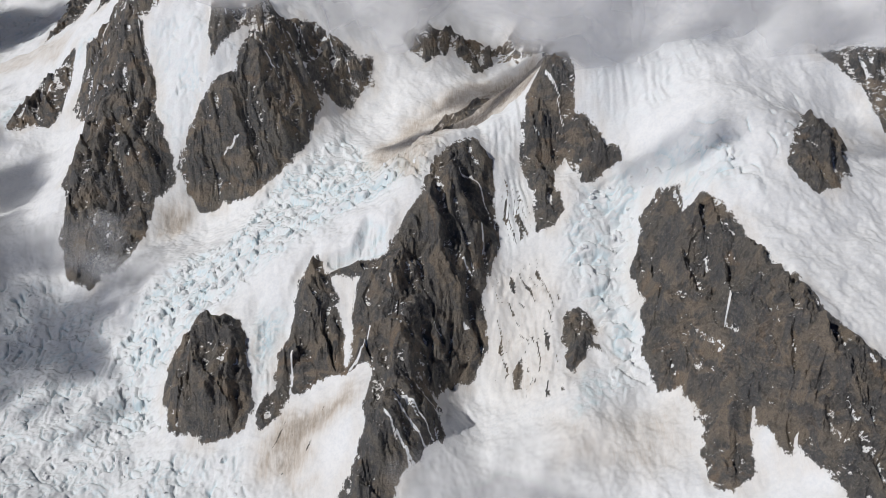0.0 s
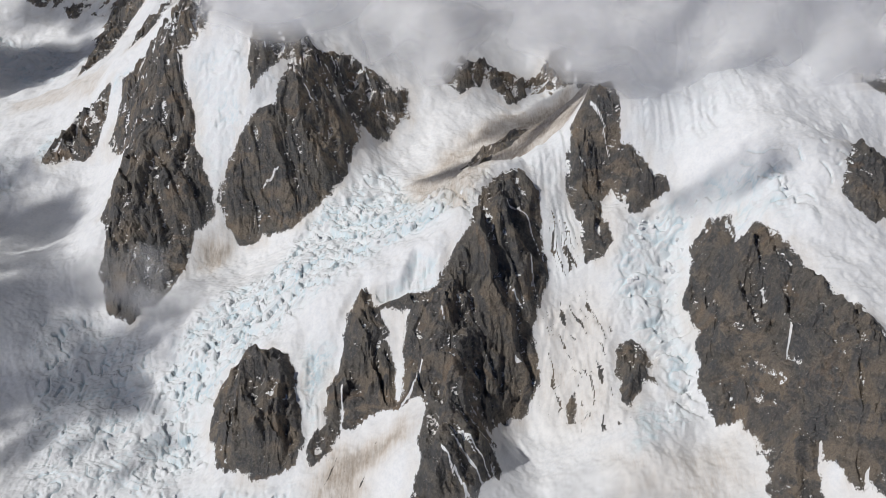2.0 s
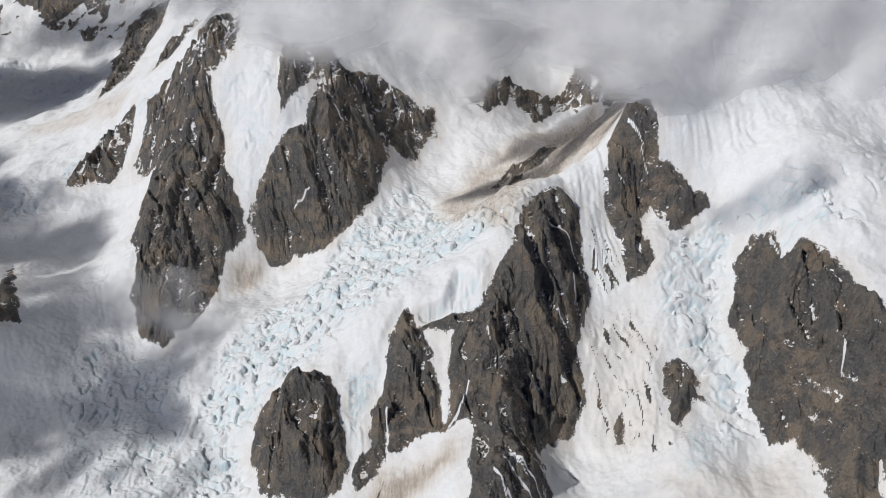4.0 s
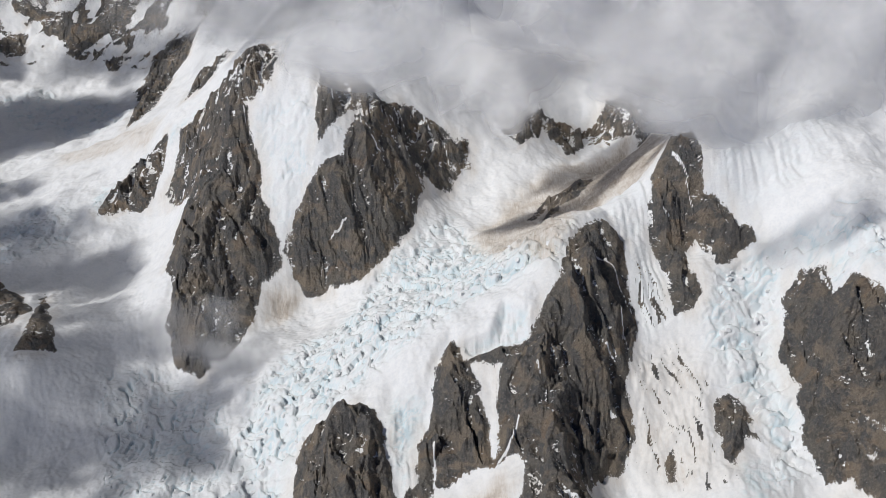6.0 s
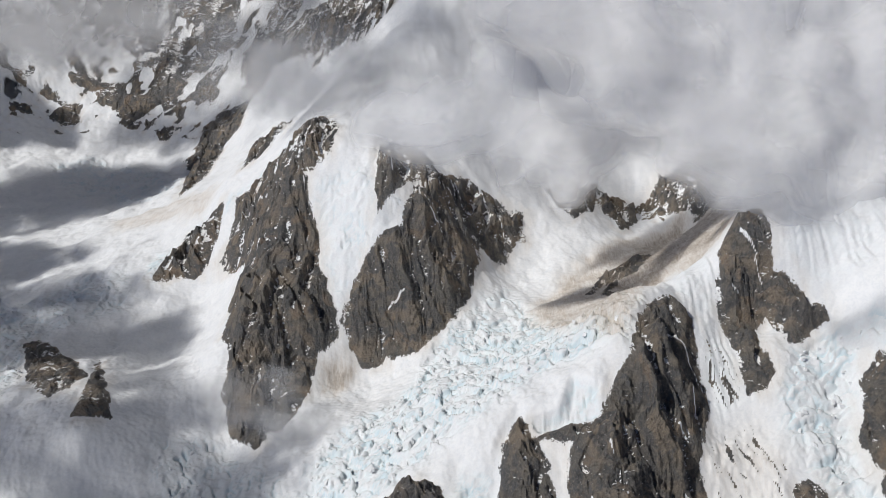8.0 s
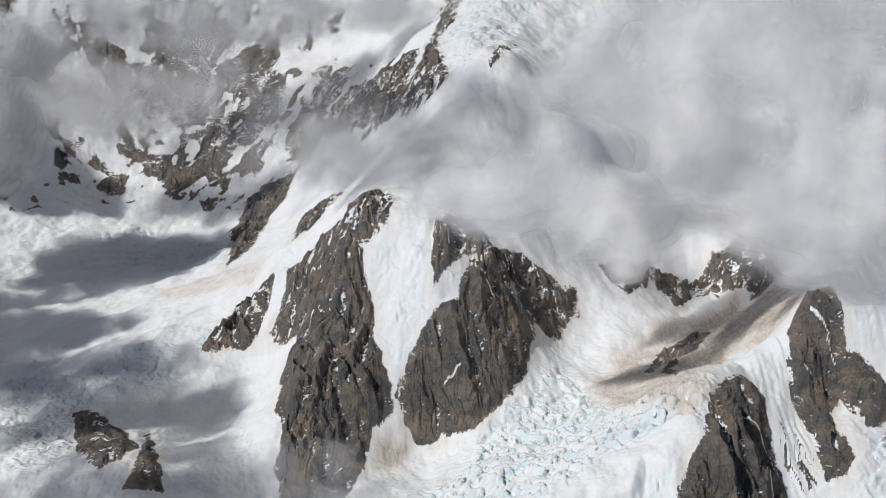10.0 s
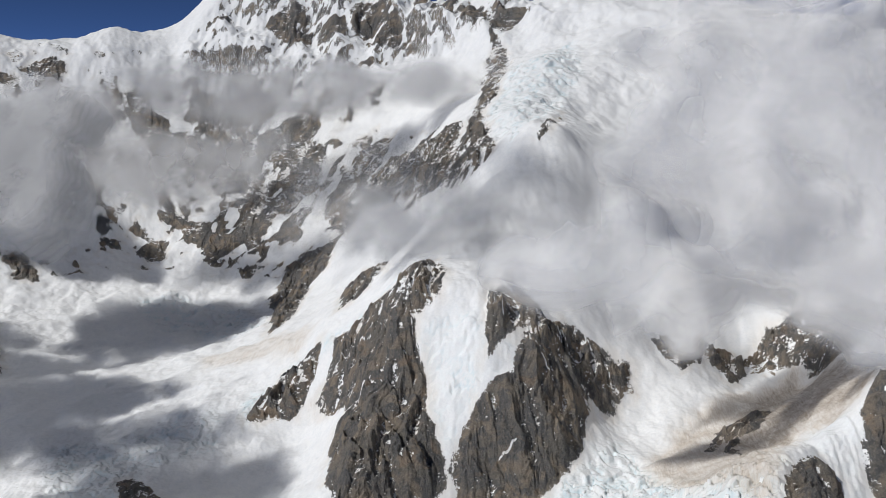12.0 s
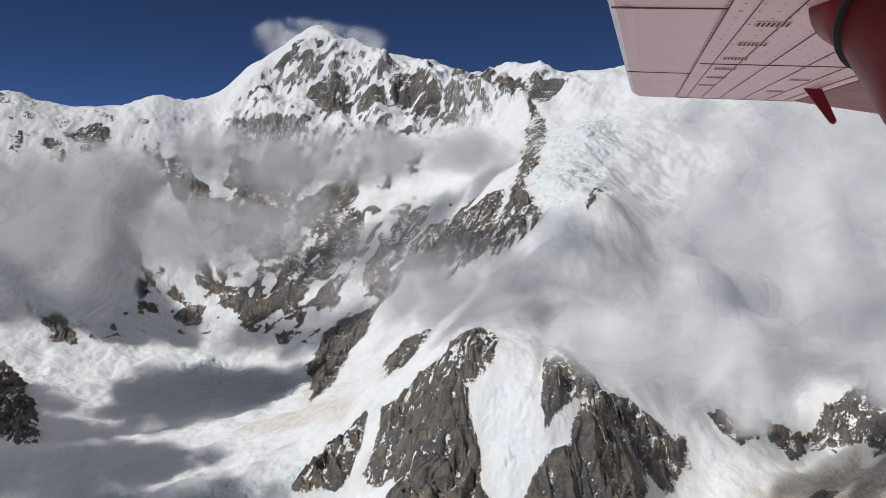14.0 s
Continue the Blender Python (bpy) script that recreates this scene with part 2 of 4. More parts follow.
OUTLINES["rib_rock"] = [(-983, 3038), (-1030, 2994), (-1121, 3081), (-1120, 2948), (-1179, 2968), (-1162, 2572), (-1195, 2468), (-1326, 2971), (-1393, 3124), (-1373, 3161), (-1368, 3310), (-1298, 3342), (-1152, 3315), (-1106, 3397)]
OUTLINES["rib_rock_b"] = [(-848, 2613), (-940, 2669), (-986, 2558), (-915, 2201), (-867, 2215), (-803, 2257)]
OUTLINES["bowl_rock"] = [(-1976, 3591), (-1912, 3660), (-1777, 3650), (-1697, 3587), (-1601, 3479), (-1620, 3410), (-1688, 3368), (-1705, 3444), (-1798, 3493), (-1891, 3540)]
OUTLINES["bowl_rock_b"] = [(-2148, 3540), (-2120, 3593), (-2004, 3533), (-1961, 3553), (-1942, 3447), (-1993, 3419), (-2092, 3473)]
OUTLINES["bowl_rock_d"] = [(-2276, 3516), (-2242, 3548), (-2197, 3497), (-2223, 3455)]
OUTLINES["bowl_rock_c"] = [(-1604, 3382), (-1565, 3388), (-1505, 3349), (-1519, 3319), (-1576, 3349)]
OUTLINES["cirque_rock"] = [(-2581, 3821), (-2318, 3976), (-2016, 4083), (-1721, 4056), (-1419, 3966), (-1305, 3816), (-1300, 3682), (-1308, 3505), (-1336, 3423), (-1485, 3442), (-1590, 3468), (-1640, 3397), (-1714, 3401), (-1866, 3542), (-1977, 3626), (-2059, 3696), (-2145, 3772), (-2271, 3750), (-2379, 3692), (-2511, 3739)]
OUTLINES["cirque_snow"] = [(-2394, 3808), (-2303, 3880), (-2183, 3861), (-2117, 3804), (-2224, 3766), (-2317, 3761)]
OUTLINES["cirque_snow_b"] = [(-2037, 3740), (-1888, 3810), (-1745, 3707), (-1795, 3628), (-1949, 3654)]
OUTLINES["edge_rock"] = [(-2518, 2855), (-2428, 2884), (-2307, 2781), (-2110, 2551), (-1988, 2361), (-2041, 2327), (-2184, 2378)]
OUTLINES["edge_rock_b"] = [(-2497, 3202), (-2465, 3278), (-2305, 3127), (-2391, 3094)]
OUTLINES["edge_rock_c"] = [(-2501, 3406), (-2449, 3426), (-2342, 3332), (-2369, 3282), (-2448, 3335)]
OUTLINES["summit_rib_rock"] = [(-590, 3906), (-501, 3673), (-531, 3170), (-588, 3034), (-518, 2652), (-525, 2511), (-580, 2498), (-709, 2719), (-824, 2797), (-790, 2814), (-680, 2812), (-642, 2931), (-619, 3073), (-602, 3548)]
OUTLINES["rib_wall"] = [(-1255, 3703), (-1152, 3688), (-972, 3637), (-790, 3471), (-651, 3127), (-654, 2815), (-770, 2797), (-887, 2914), (-955, 2975), (-1038, 3053), (-1158, 3354), (-1254, 3476), (-1275, 3626)]
OUTLINES["rib_rock_c"] = [(-306, 2897), (-361, 2476), (-401, 2437), (-392, 2494)]
OUTLINES["peak_rock"] = [(-1869, 4516), (-1812, 4555), (-1701, 4514), (-1695, 4472), (-1767, 4400), (-1853, 4433), (-1893, 4415), (-1944, 4431)]
OUTLINES["peak_rock_b"] = [(-2054, 4348), (-1975, 4385), (-1906, 4323), (-1939, 4280), (-2034, 4293)]
OUTLINES["peak_rock_c"] = [(-1745, 4328), (-1582, 4386), (-1446, 4317), (-1312, 4263), (-1292, 4133), (-1445, 4186), (-1593, 4204), (-1712, 4266)]
OUTLINES["peak_rock_d"] = [(-1299, 4403), (-1194, 4374), (-1007, 4153), (-1036, 4082), (-1233, 4115), (-1282, 4226)]
OUTLINES["ridge_rock"] = [(-989, 4367), (-838, 4275), (-610, 4101), (-453, 3997), (-428, 3904), (-527, 3840), (-682, 3968), (-879, 4132), (-972, 4221)]
OUTLINES["ridge_rock_b"] = [(-2814, 3884), (-2693, 4032), (-2613, 3991), (-2598, 3907), (-2727, 3830)]
OUTLINES["mist_wall"] = [(-113, 2090), (-23, 2146), (54, 2169), (161, 2181), (194, 2224), (301, 2199), (358, 2095), (270, 1788), (245, 2084), (154, 2120), (74, 2074), (17, 2093), (-44, 2037)]
OUTLINES["right_wall"] = [(700, 1543), (761, 1553), (861, 1538), (808, 1308), (792, 1402), (784, 1466), (743, 1514)]
OUTLINES["island_rock"] = [(-1324, 1744), (-1293, 1763), (-1228, 1720), (-1150, 1646), (-1089, 1558), (-1092, 1491), (-1124, 1462), (-1193, 1509)]
OUTLINES["island_rock_b"] = [(-1053, 1400), (-1059, 1472), (-1127, 1703), (-1046, 1543), (-981, 1428)]
OUTLINES["moraine_rock"] = [(-46, 1755), (-6, 1830), (64, 1878), (108, 1838), (64, 1767), (24, 1773), (-8, 1647), (-12, 1712), (-2, 1790), (-31, 1729)]
OUTLINES["icefall"] = [(-598, 1243), (-585, 1321), (-532, 1383), (-441, 1479), (-369, 1610), (-325, 1652), (-180, 1680), (-25, 1337), (-44, 1288), (-146, 1319), (-223, 1279), (-302, 1248), (-399, 1208), (-448, 1182), (-485, 1147), (-489, 1093), (-471, 1045), (-553, 1049), (-591, 1142)]
OUTLINES["hanging_icefall"] = [(248, 1357), (332, 1385), (393, 1365), (485, 1296), (502, 1210), (432, 1241), (392, 1240), (362, 1328), (320, 1238), (327, 1126), (316, 1036), (259, 1013), (261, 1097), (240, 1156), (217, 1209), (214, 1297)]
OUTLINES["lower_seracs"] = [(-909, 1413), (-784, 1432), (-643, 1319), (-581, 1142), (-514, 1019), (-410, 992), (-324, 976), (-291, 884), (-720, 905)]
OUTLINES["upper_crevasses"] = [(-349, 1648), (-215, 1801), (15, 1397), (-25, 1300), (-147, 1337), (-232, 1342)]
OUTLINES["right_cracks"] = [(359, 1384), (410, 1370), (504, 1381), (658, 1474), (593, 1282), (495, 1220), (403, 1308)]
OUTLINES["gully_ice"] = [(-628, 1857), (-512, 1852), (-460, 1818), (-436, 1816), (-505, 1738), (-565, 1678), (-580, 1660), (-616, 1705), (-629, 1774), (-659, 1831)]
OUTLINES["cornice_ice"] = [(-1119, 2063), (-1050, 2061), (-921, 2093), (-799, 2083), (-744, 2109), (-788, 2108), (-926, 2114), (-1043, 2089), (-1064, 1957), (-1106, 1955), (-1121, 2024)]
OUTLINES["bowl_seracs"] = [(-1936, 3157), (-1806, 3229), (-1490, 3115), (-1282, 2809), (-1331, 2655), (-1505, 2701), (-1750, 2890)]
OUTLINES["left_seracs"] = [(-1595, 1931), (-1417, 1932), (-1317, 2040), (-1171, 2017), (-1138, 1881), (-1281, 1795), (-1229, 1487), (-1366, 1519)]
OUTLINES["rib_ice"] = [(-512, 3523), (-235, 3644), (-223, 3237), (-359, 2781), (-478, 2447), (-509, 2661), (-568, 2982), (-521, 3154)]
OUTLINES["ice_tongue"] = [(-327, 1140), (-303, 1179), (-270, 1156), (-262, 1123), (-276, 1066), (-297, 1015), (-309, 1052), (-321, 1097)]
OUTLINES["snow_terrace"] = [(-432, 1206), (-362, 1285), (-252, 1338), (-173, 1386), (-35, 1311), (-25, 1292), (-81, 1227), (-98, 1177), (-195, 1198), (-223, 1234), (-245, 1202), (-270, 1156), (-314, 1187), (-339, 1159), (-395, 1190)]
OUTLINES["flutes"] = [(36, 1423), (81, 1743), (157, 1594), (153, 1484), (136, 1447), (145, 1404), (163, 1354), (169, 1289), (114, 1265), (95, 1311), (86, 1362), (88, 1424)]
OUTLINES["ice_cliff"] = [(-207, 1223), (-158, 1225), (-131, 1266), (-91, 1238), (-98, 1185), (-137, 1188), (-185, 1195)]
OUTLINES["flutes_b"] = [(245, 1511), (339, 1587), (506, 1569), (457, 1475), (401, 1431), (315, 1427), (256, 1460)]
OUTLINES["dirt_basin"] = [(-178, 1721), (-69, 1902), (105, 2063), (234, 2100), (191, 1560), (162, 1521), (99, 1620), (-23, 1318), (-65, 1282), (-125, 1432)]
OUTLINES["dirt_dark"] = [(-30, 1737), (93, 2006), (237, 2115), (266, 1863), (210, 1538), (164, 1556), (118, 1653), (-9, 1416), (-44, 1461)]
OUTLINES["dirt_apron"] = [(-305, 973), (-249, 1031), (-165, 1027), (-121, 1046), (-124, 971), (-195, 958), (-209, 919), (-153, 884), (-270, 916)]
OUTLINES["dirt_chute"] = [(83, 1239), (172, 1260), (206, 1189), (189, 1101), (215, 1013), (104, 1036), (61, 1115)]
OUTLINES["dirt_foot"] = [(153, 991), (235, 969), (364, 1020), (378, 895), (294, 864), (161, 898)]
OUTLINES["dirt_gully"] = [(-623, 1589), (-528, 1619), (-526, 1595), (-562, 1515), (-597, 1522)]
OUTLINES["dirt_bowl"] = [(-1416, 2480), (-1167, 2445), (-986, 2232), (-1004, 2118), (-1359, 2340)]
OUTLINES["blue_pool"] = [(190, 978), (220, 1053), (248, 1058), (261, 1024), (237, 981), (200, 959)]
CRESTS = []
CRESTS.append([(-64, 1248), (-86, 1201), (-89, 1156), (-70, 1121), (-60, 1078)])
CRESTS.append([(-45, 1284), (-30, 1251), (-13, 1212), (13, 1170)])
CRESTS.append([(-17, 1316), (36, 1289), (72, 1252), (71, 1183)])
CRESTS.append([(-220, 1247), (-215, 1195), (-218, 1152)])
CRESTS.append([(-134, 1192), (-110, 1134), (-109, 1077)])
CRESTS.append([(-76, 1051), (-89, 964), (-119, 876)])
CRESTS.append([(-775, 1813), (-737, 1712), (-713, 1676), (-662, 1618), (-630, 1602)])
CRESTS.append([(-631, 1786), (-645, 1731), (-652, 1666), (-622, 1621)])
CRESTS.append([(-770, 1608), (-776, 1539), (-755, 1453)])
CRESTS.append([(-702, 1930), (-811, 1996), (-827, 1925)])
CRESTS.append([(-477, 1743), (-456, 1715), (-441, 1682), (-403, 1651), (-391, 1628)])
CRESTS.append([(-538, 1675), (-527, 1649), (-539, 1617)])
CRESTS.append([(-421, 1807), (-384, 1764), (-352, 1698)])
CRESTS.append([(-428, 1957), (-399, 1849), (-353, 1833), (-304, 1798)])
CRESTS.append([(413, 1197), (358, 1122), (334, 1058)])
CRESTS.append([(454, 1179), (457, 1043), (446, 935)])
CRESTS.append([(504, 1026), (508, 918), (519, 823)])
CRESTS.append([(410, 1095), (390, 995), (401, 867)])
CRESTS.append([(-371, 1177), (-418, 1124), (-436, 1064), (-443, 1026)])
CRESTS.append([(-346, 1161), (-337, 1102), (-360, 1066), (-392, 1005)])
CRESTS.append([(195, 1524), (173, 1474), (161, 1406), (180, 1301)])
CRESTS.append([(230, 1471), (265, 1440), (303, 1396)])
CLEFTS = [[(509, 1052), (486, 947), (474, 846)], [(-40, 1124), (-23, 1078), (13, 1066)], [(-722, 1734), (-672, 1672), (-642, 1616)]]
STREAKS = []
STREAKS += [(-22, 1729, 42, 1805), (16, 1802, 74, 1807)]
STREAKS += [(425, 1069, 426, 1044), (426, 1044, 415, 1013), (416, 1142, 417, 1120), (572, 901, 577, 892), (436, 907, 436, 885), (481, 859, 474, 843), (390, 1280, 393, 1246)]
STREAKS += [(33, 1135, 42, 1132), (-14, 1118, -3, 1115), (31, 1209, 48, 1202), (-88, 1139, -83, 1126), (30, 1340, 65, 1340), (65, 1340, 83, 1305), (-43, 1201, -33, 1194), (-118, 1086, -131, 1061), (-131, 1061, -147, 1051), (-246, 1093, -249, 1046), (64, 1275, 75, 1236)]
STREAKS += [(189, 1503, 214, 1473), (168, 1444, 174, 1433), (224, 1420, 226, 1387), (209, 1470, 220, 1452)]
STREAKS += [(-442, 1671, -476, 1657), (-716, 1677, -697, 1685), (-772, 1801, -835, 1853), (-435, 1833, -458, 1765), (-400, 1808, -382, 1801), (-388, 1792, -362, 1786), (-281, 2006, -261, 1960), (-241, 1976, -214, 1932), (-681, 1862, -665, 1828), (-299, 1863, -285, 1835), (-355, 1888, -343, 1877), (-818, 1992, -784, 1941), (-876, 2026, -847, 2007)]
STREAKS += [(-81, 970, -39, 947), (-72, 951, -22, 925), (-60, 963, -9, 939), (-40, 1007, -1, 990), (-71, 915, -38, 899), (-88, 933, -71, 909), (-54, 907, -42, 885)]
STREAKS += [(-517, 1829, -506, 1776), (-496, 1880, -473, 1828), (-419, 1921, -392, 1880), (-346, 1957, -319, 1928), (-632, 1896, -615, 1855), (-730, 1909, -707, 1905)]

ROCK_LABELS = {
    "right_buttress": ("rock_buttress", "broad dark brown rock buttress with thin snow streaks"),
    "central_buttress": ("rock_ridge", "steep brown rock ridge between a snow terrace and an icefall"),
    "side_rock": ("rock_slab", "narrow brown rock slab beside a hanging ice tongue"),
    "rock_dome": ("rock_dome", "rounded dark brown rock dome rising from the foot of an icefall"),
    "upper_crag": ("rock_crag", "jagged brown rock crag with snow patches above fluted snow"),
    "small_crag": ("rock_crag", "small dark rock crag standing out of the upper snowfield"),
    "nunatak": ("nunatak", "small dark rock knob sticking out of a hanging icefall"),
    "rock_tooth": ("rock_tooth", "tiny dark rock tooth in dirty snow"),
    "left_buttress": ("rock_buttress", "tall dark brown rock buttress with a snow gully beside it"),
    "left_shoulder": ("rock_shoulder", "dark rock shoulder under a snow edge beside a tall buttress"),
    "twin_buttress": ("rock_buttress", "tall brown rock buttress speckled with snow beside an icefall"),
    "rib_rock": ("rock_rib", "long slanting grey rock rib along a snow slope"),
    "rib_rock_b": ("rock_outcrop", "grey rock outcrop below a snow rib"),
    "bowl_rock_d": ("rock_outcrop", "dark rock outcrop in steep misty snow"),
    "peak_rock": ("summit_rock", "bare brown rock under the snowy summit"),
    "peak_rock_b": ("rock_band", "brown rock band on the far peak's flank"),
    "peak_rock_c": ("rock_band", "brown rock bands across the far peak's face"),
    "peak_rock_d": ("rock_band", "dark shaded rock flank of the far peak"),
    "ridge_rock": ("rock_band", "snow-streaked brown rock band under the far ridge"),
    "ridge_rock_b": ("rock_band", "small rock band below the snowy far ridge"),
    "mist_wall": ("rock_wall", "dark rock wall above a dirty glacier basin, partly in cloud"),
    "bowl_rock": ("rock_outcrop", "grey rock outcrop at the head of a glacier bowl"),
    "bowl_rock_b": ("rock_outcrop", "dark rock outcrop in a snow slope"),
    "bowl_rock_c": ("rock_outcrop", "small dark rock outcrop on the glacier bowl"),
    "cirque_rock": ("rock_wall", "dark snow-dusted rock wall half hidden in mist"),
    "edge_rock": ("rock_buttress", "dark rock buttress at the rim of the glacier bowl"),
    "edge_rock_b": ("rock_outcrop", "dark slanting rock outcrop in steep snow"),
    "edge_rock_c": ("rock_outcrop", "dark slanting rock outcrop in steep snow"),
    "summit_rib_rock": ("rock_rib", "snow-patched brown rock rib climbing to the far ridge"),
    "rib_wall": ("rock_wall", "grey rock wall below a snow rib, veiled in mist"),
    "rib_rock_c": ("rock_outcrop", "small dark rock outcrop at a cloud's edge"),
    "right_wall": ("rock_wall", "dark snow-streaked rock wall under the cloud"),
    "island_rock": ("rock_island", "dark rock island in the shaded lower glacier"),
    "island_rock_b": ("rock_island", "pointed dark rock island with a snow crest"),
    "moraine_rock": ("rock_outcrop", "dark rock outcrop in dirty glacier snow"),
}
ICE_PIECES = [
    ("icefall", "icefall", "pale blue icefall of broken seracs and crevasses"),
    ("hanging_icefall", "hanging_glacier", "steep hanging glacier of white and pale blue ice"),
    ("gully_ice", "gully_glacier", "steep white and pale blue ice tongue in a rock gully"),
    ("snow_terrace", "snow_terrace", "smooth white snow terrace above a rock ridge"),
    ("lower_seracs", "glacier", "wide lower glacier with small snow-covered seracs"),
    ("flutes", "snow_flank", "fluted white snow flank between rock crags"),
    ("ice_tongue", "ice_tongue", "narrow pale blue ice tongue hanging between rocks"),
    ("bowl_seracs", "serac_band", "broken band of seracs across the glacier bowl"),
    ("left_seracs", "serac_band", "shaded band of broken seracs beside a rock island"),
    ("cornice_ice", "ice_edge", "pale blue broken ice edge along a snow crest"),
]


# ---- the lie of the land ----
def lattice(ix, iy, seed):
    h = (ix.astype(np.int64) * 374761393 + iy.astype(np.int64) * 668265263 + seed * 144665) & 0xFFFFFFFF
    h = ((h ^ (h >> 13)) * 1274126177) & 0xFFFFFFFF
    return ((h ^ (h >> 16)) & 0xFFFF) / 65535.0


def perlin(x, y, seed=0):
    """Smooth noise, about -1 to 1."""
    ix, iy = np.floor(x), np.floor(y)
    fx, fy = x - ix, y - iy
    u, v = fx * fx * fx * (fx * (fx * 6 - 15) + 10), fy * fy * fy * (fy * (fy * 6 - 15) + 10)

    def corner(dx, dy):
        a = lattice(ix + dx, iy + dy, seed) * 6.2832
        return np.cos(a) * (fx - dx) + np.sin(a) * (fy - dy)

    low = corner(0, 0) * (1 - u) + corner(1, 0) * u
    high = corner(0, 1) * (1 - u) + corner(1, 1) * u
    return 1.5 * (low * (1 - v) + high * v)


def fractal(x, y, seed=0, octaves=4, gain=0.5):
    total, a = 0.0, 1.0
    for k in range(octaves):
        total, a = total + a * perlin(x * 2 ** k, y * 2 ** k, seed + k), a * gain
    return total


def ridged(x, y, seed=0, octaves=3, gain=0.5):
    total, a = 0.0, 1.0
    for k in range(octaves):
        total, a = total + a * (1 - 2 * np.abs(perlin(x * 2 ** k, y * 2 ** k, seed + k))), a * gain
    return total


def blocks(x, y, seed=0):
    """Broken ice: for each place the height of its block (0 to 1) and the distance to the next crack."""
    ix, iy = np.floor(x), np.floor(y)
    near, next_one, height = np.full(x.shape, 9.0), np.full(x.shape, 9.0), np.zeros(x.shape)
    for dx in (-1, 0, 1):
        for dy in (-1, 0, 1):
            px, py = ix + dx + lattice(ix + dx, iy + dy, seed), iy + dy + lattice(ix + dx, iy + dy, seed + 7)
            d = np.hypot(px - x, py - y)
            closer = d < near
            next_one = np.where(closer, near, np.minimum(next_one, d))
            height = np.where(closer, lattice(ix + dx, iy + dy, seed + 13), height)
            near = np.where(closer, d, near)
    return height, next_one - near


def shards(x, y, seed=0, lean_x=0.5, lean_y=0.3):
    """Broken rock: leaning flat faces parted by steps, about -1 to 1."""
    ix, iy = np.floor(x), np.floor(y)
    near, height = np.full(x.shape, 9.0), np.zeros(x.shape)
    for dx in (-1, 0, 1):
        for dy in (-1, 0, 1):
            cx_, cy_ = ix + dx, iy + dy
            rx, ry = x - cx_ - lattice(cx_, cy_, seed), y - cy_ - lattice(cx_, cy_, seed + 7)
            d = np.hypot(rx, ry)
            tx, ty = lean_x + 1.6 * (lattice(cx_, cy_, seed + 19) - 0.5), lean_y + 1.6 * (lattice(cx_, cy_, seed + 23) - 0.5)
            height = np.where(d < near, lattice(cx_, cy_, seed + 13) - 0.5 + tx * rx + ty * ry, height)
            near = np.minimum(near, d)
    return height


def smooth(low, high, v):
    t = np.clip((v - low) / (high - low), 0, 1)
    return t * t * (3 - 2 * t)


def inside(poly, x, y):
    """Metres from the outline of a patch, positive inside it."""
    d, odd = np.full(x.shape, 1e9), np.zeros(x.shape, bool)
    for (ax, ay), (bx, by) in zip(poly, poly[1:] + poly[:1]):
        ex, ey = bx - ax, by - ay
        t = np.clip(((x - ax) * ex + (y - ay) * ey) / (ex * ex + ey * ey + 1e-9), 0, 1)
        d = np.minimum(d, np.hypot(x - ax - t * ex, y - ay - t * ey))
        if ay != by:
            odd ^= ((ay > y) != (by > y)) & (x < ex * (y - ay) / ey + ax)
    return np.where(odd, d, -d)


spots = np.array([p for line in LINES.values() for p in line], float)


def kernel(a, b):
    return np.sqrt(((a[:, None, :] - b[None]) ** 2).sum(2) + 3600.0)


count = len(spots)
system = np.zeros((count + 3, count + 3))
system[:count, :count] = kernel(spots[:, :2], spots[:, :2])
system[:count, count], system[count, :count] = 1, 1
system[:count, count + 1:], system[count + 1:, :count] = spots[:, :2] / 1000, spots[:, :2].T / 1000
weights = np.linalg.solve(system, np.r_[spots[:, 2], 0, 0, 0])


def lie(x, y):
    """The height of the smooth land."""
    q = np.stack([x.ravel(), y.ravel()], 1)
    z = np.concatenate([kernel(part_, spots[:, :2]) @ weights[:count] + weights[count] + part_ / 1000 @ weights[count + 1:] for part_ in np.array_split(q, max(1, len(q) // 20000))])
    return z.reshape(x.shape)


# rows of the land, closer together near the flier
rows_y = [740.0]
while rows_y[-1] < 4880:
    rows_y.append(rows_y[-1] + max(2.1, 0.0017 * (rows_y[-1] - 300)))
rows_y = np.array(rows_y)
NX, NY = 900, len(rows_y)
west, east = -600 - 0.70 * rows_y, np.where(rows_y < 1600, 190 + 0.55 * rows_y, 1070 + 0.33 * (rows_y - 1600))
gx = west[:, None] + (east - west)[:, None] * np.linspace(0, 1, NX)[None]
gy = np.repeat(rows_y[:, None], NX, 1)
# the smooth land on a sparse set of rows and columns, filled in between
ri, ci = np.unique(np.r_[np.arange(0, NY, 5), NY - 1]), np.unique(np.r_[np.arange(0, NX, 5), NX - 1])
sparse = lie(gx[np.ix_(ri, ci)], gy[np.ix_(ri, ci)])
half = np.stack([np.interp(np.arange(NX), ci, r) for r in sparse])
gz = np.stack([np.interp(np.arange(NY), ri, half[:, k]) for k in range(NX)], 1)
warp_x, warp_y = gx + 14 * fractal(gx / 60, gy / 60, 3, 3), gy + 14 * fractal(gx / 60, gy / 60, 11, 3)


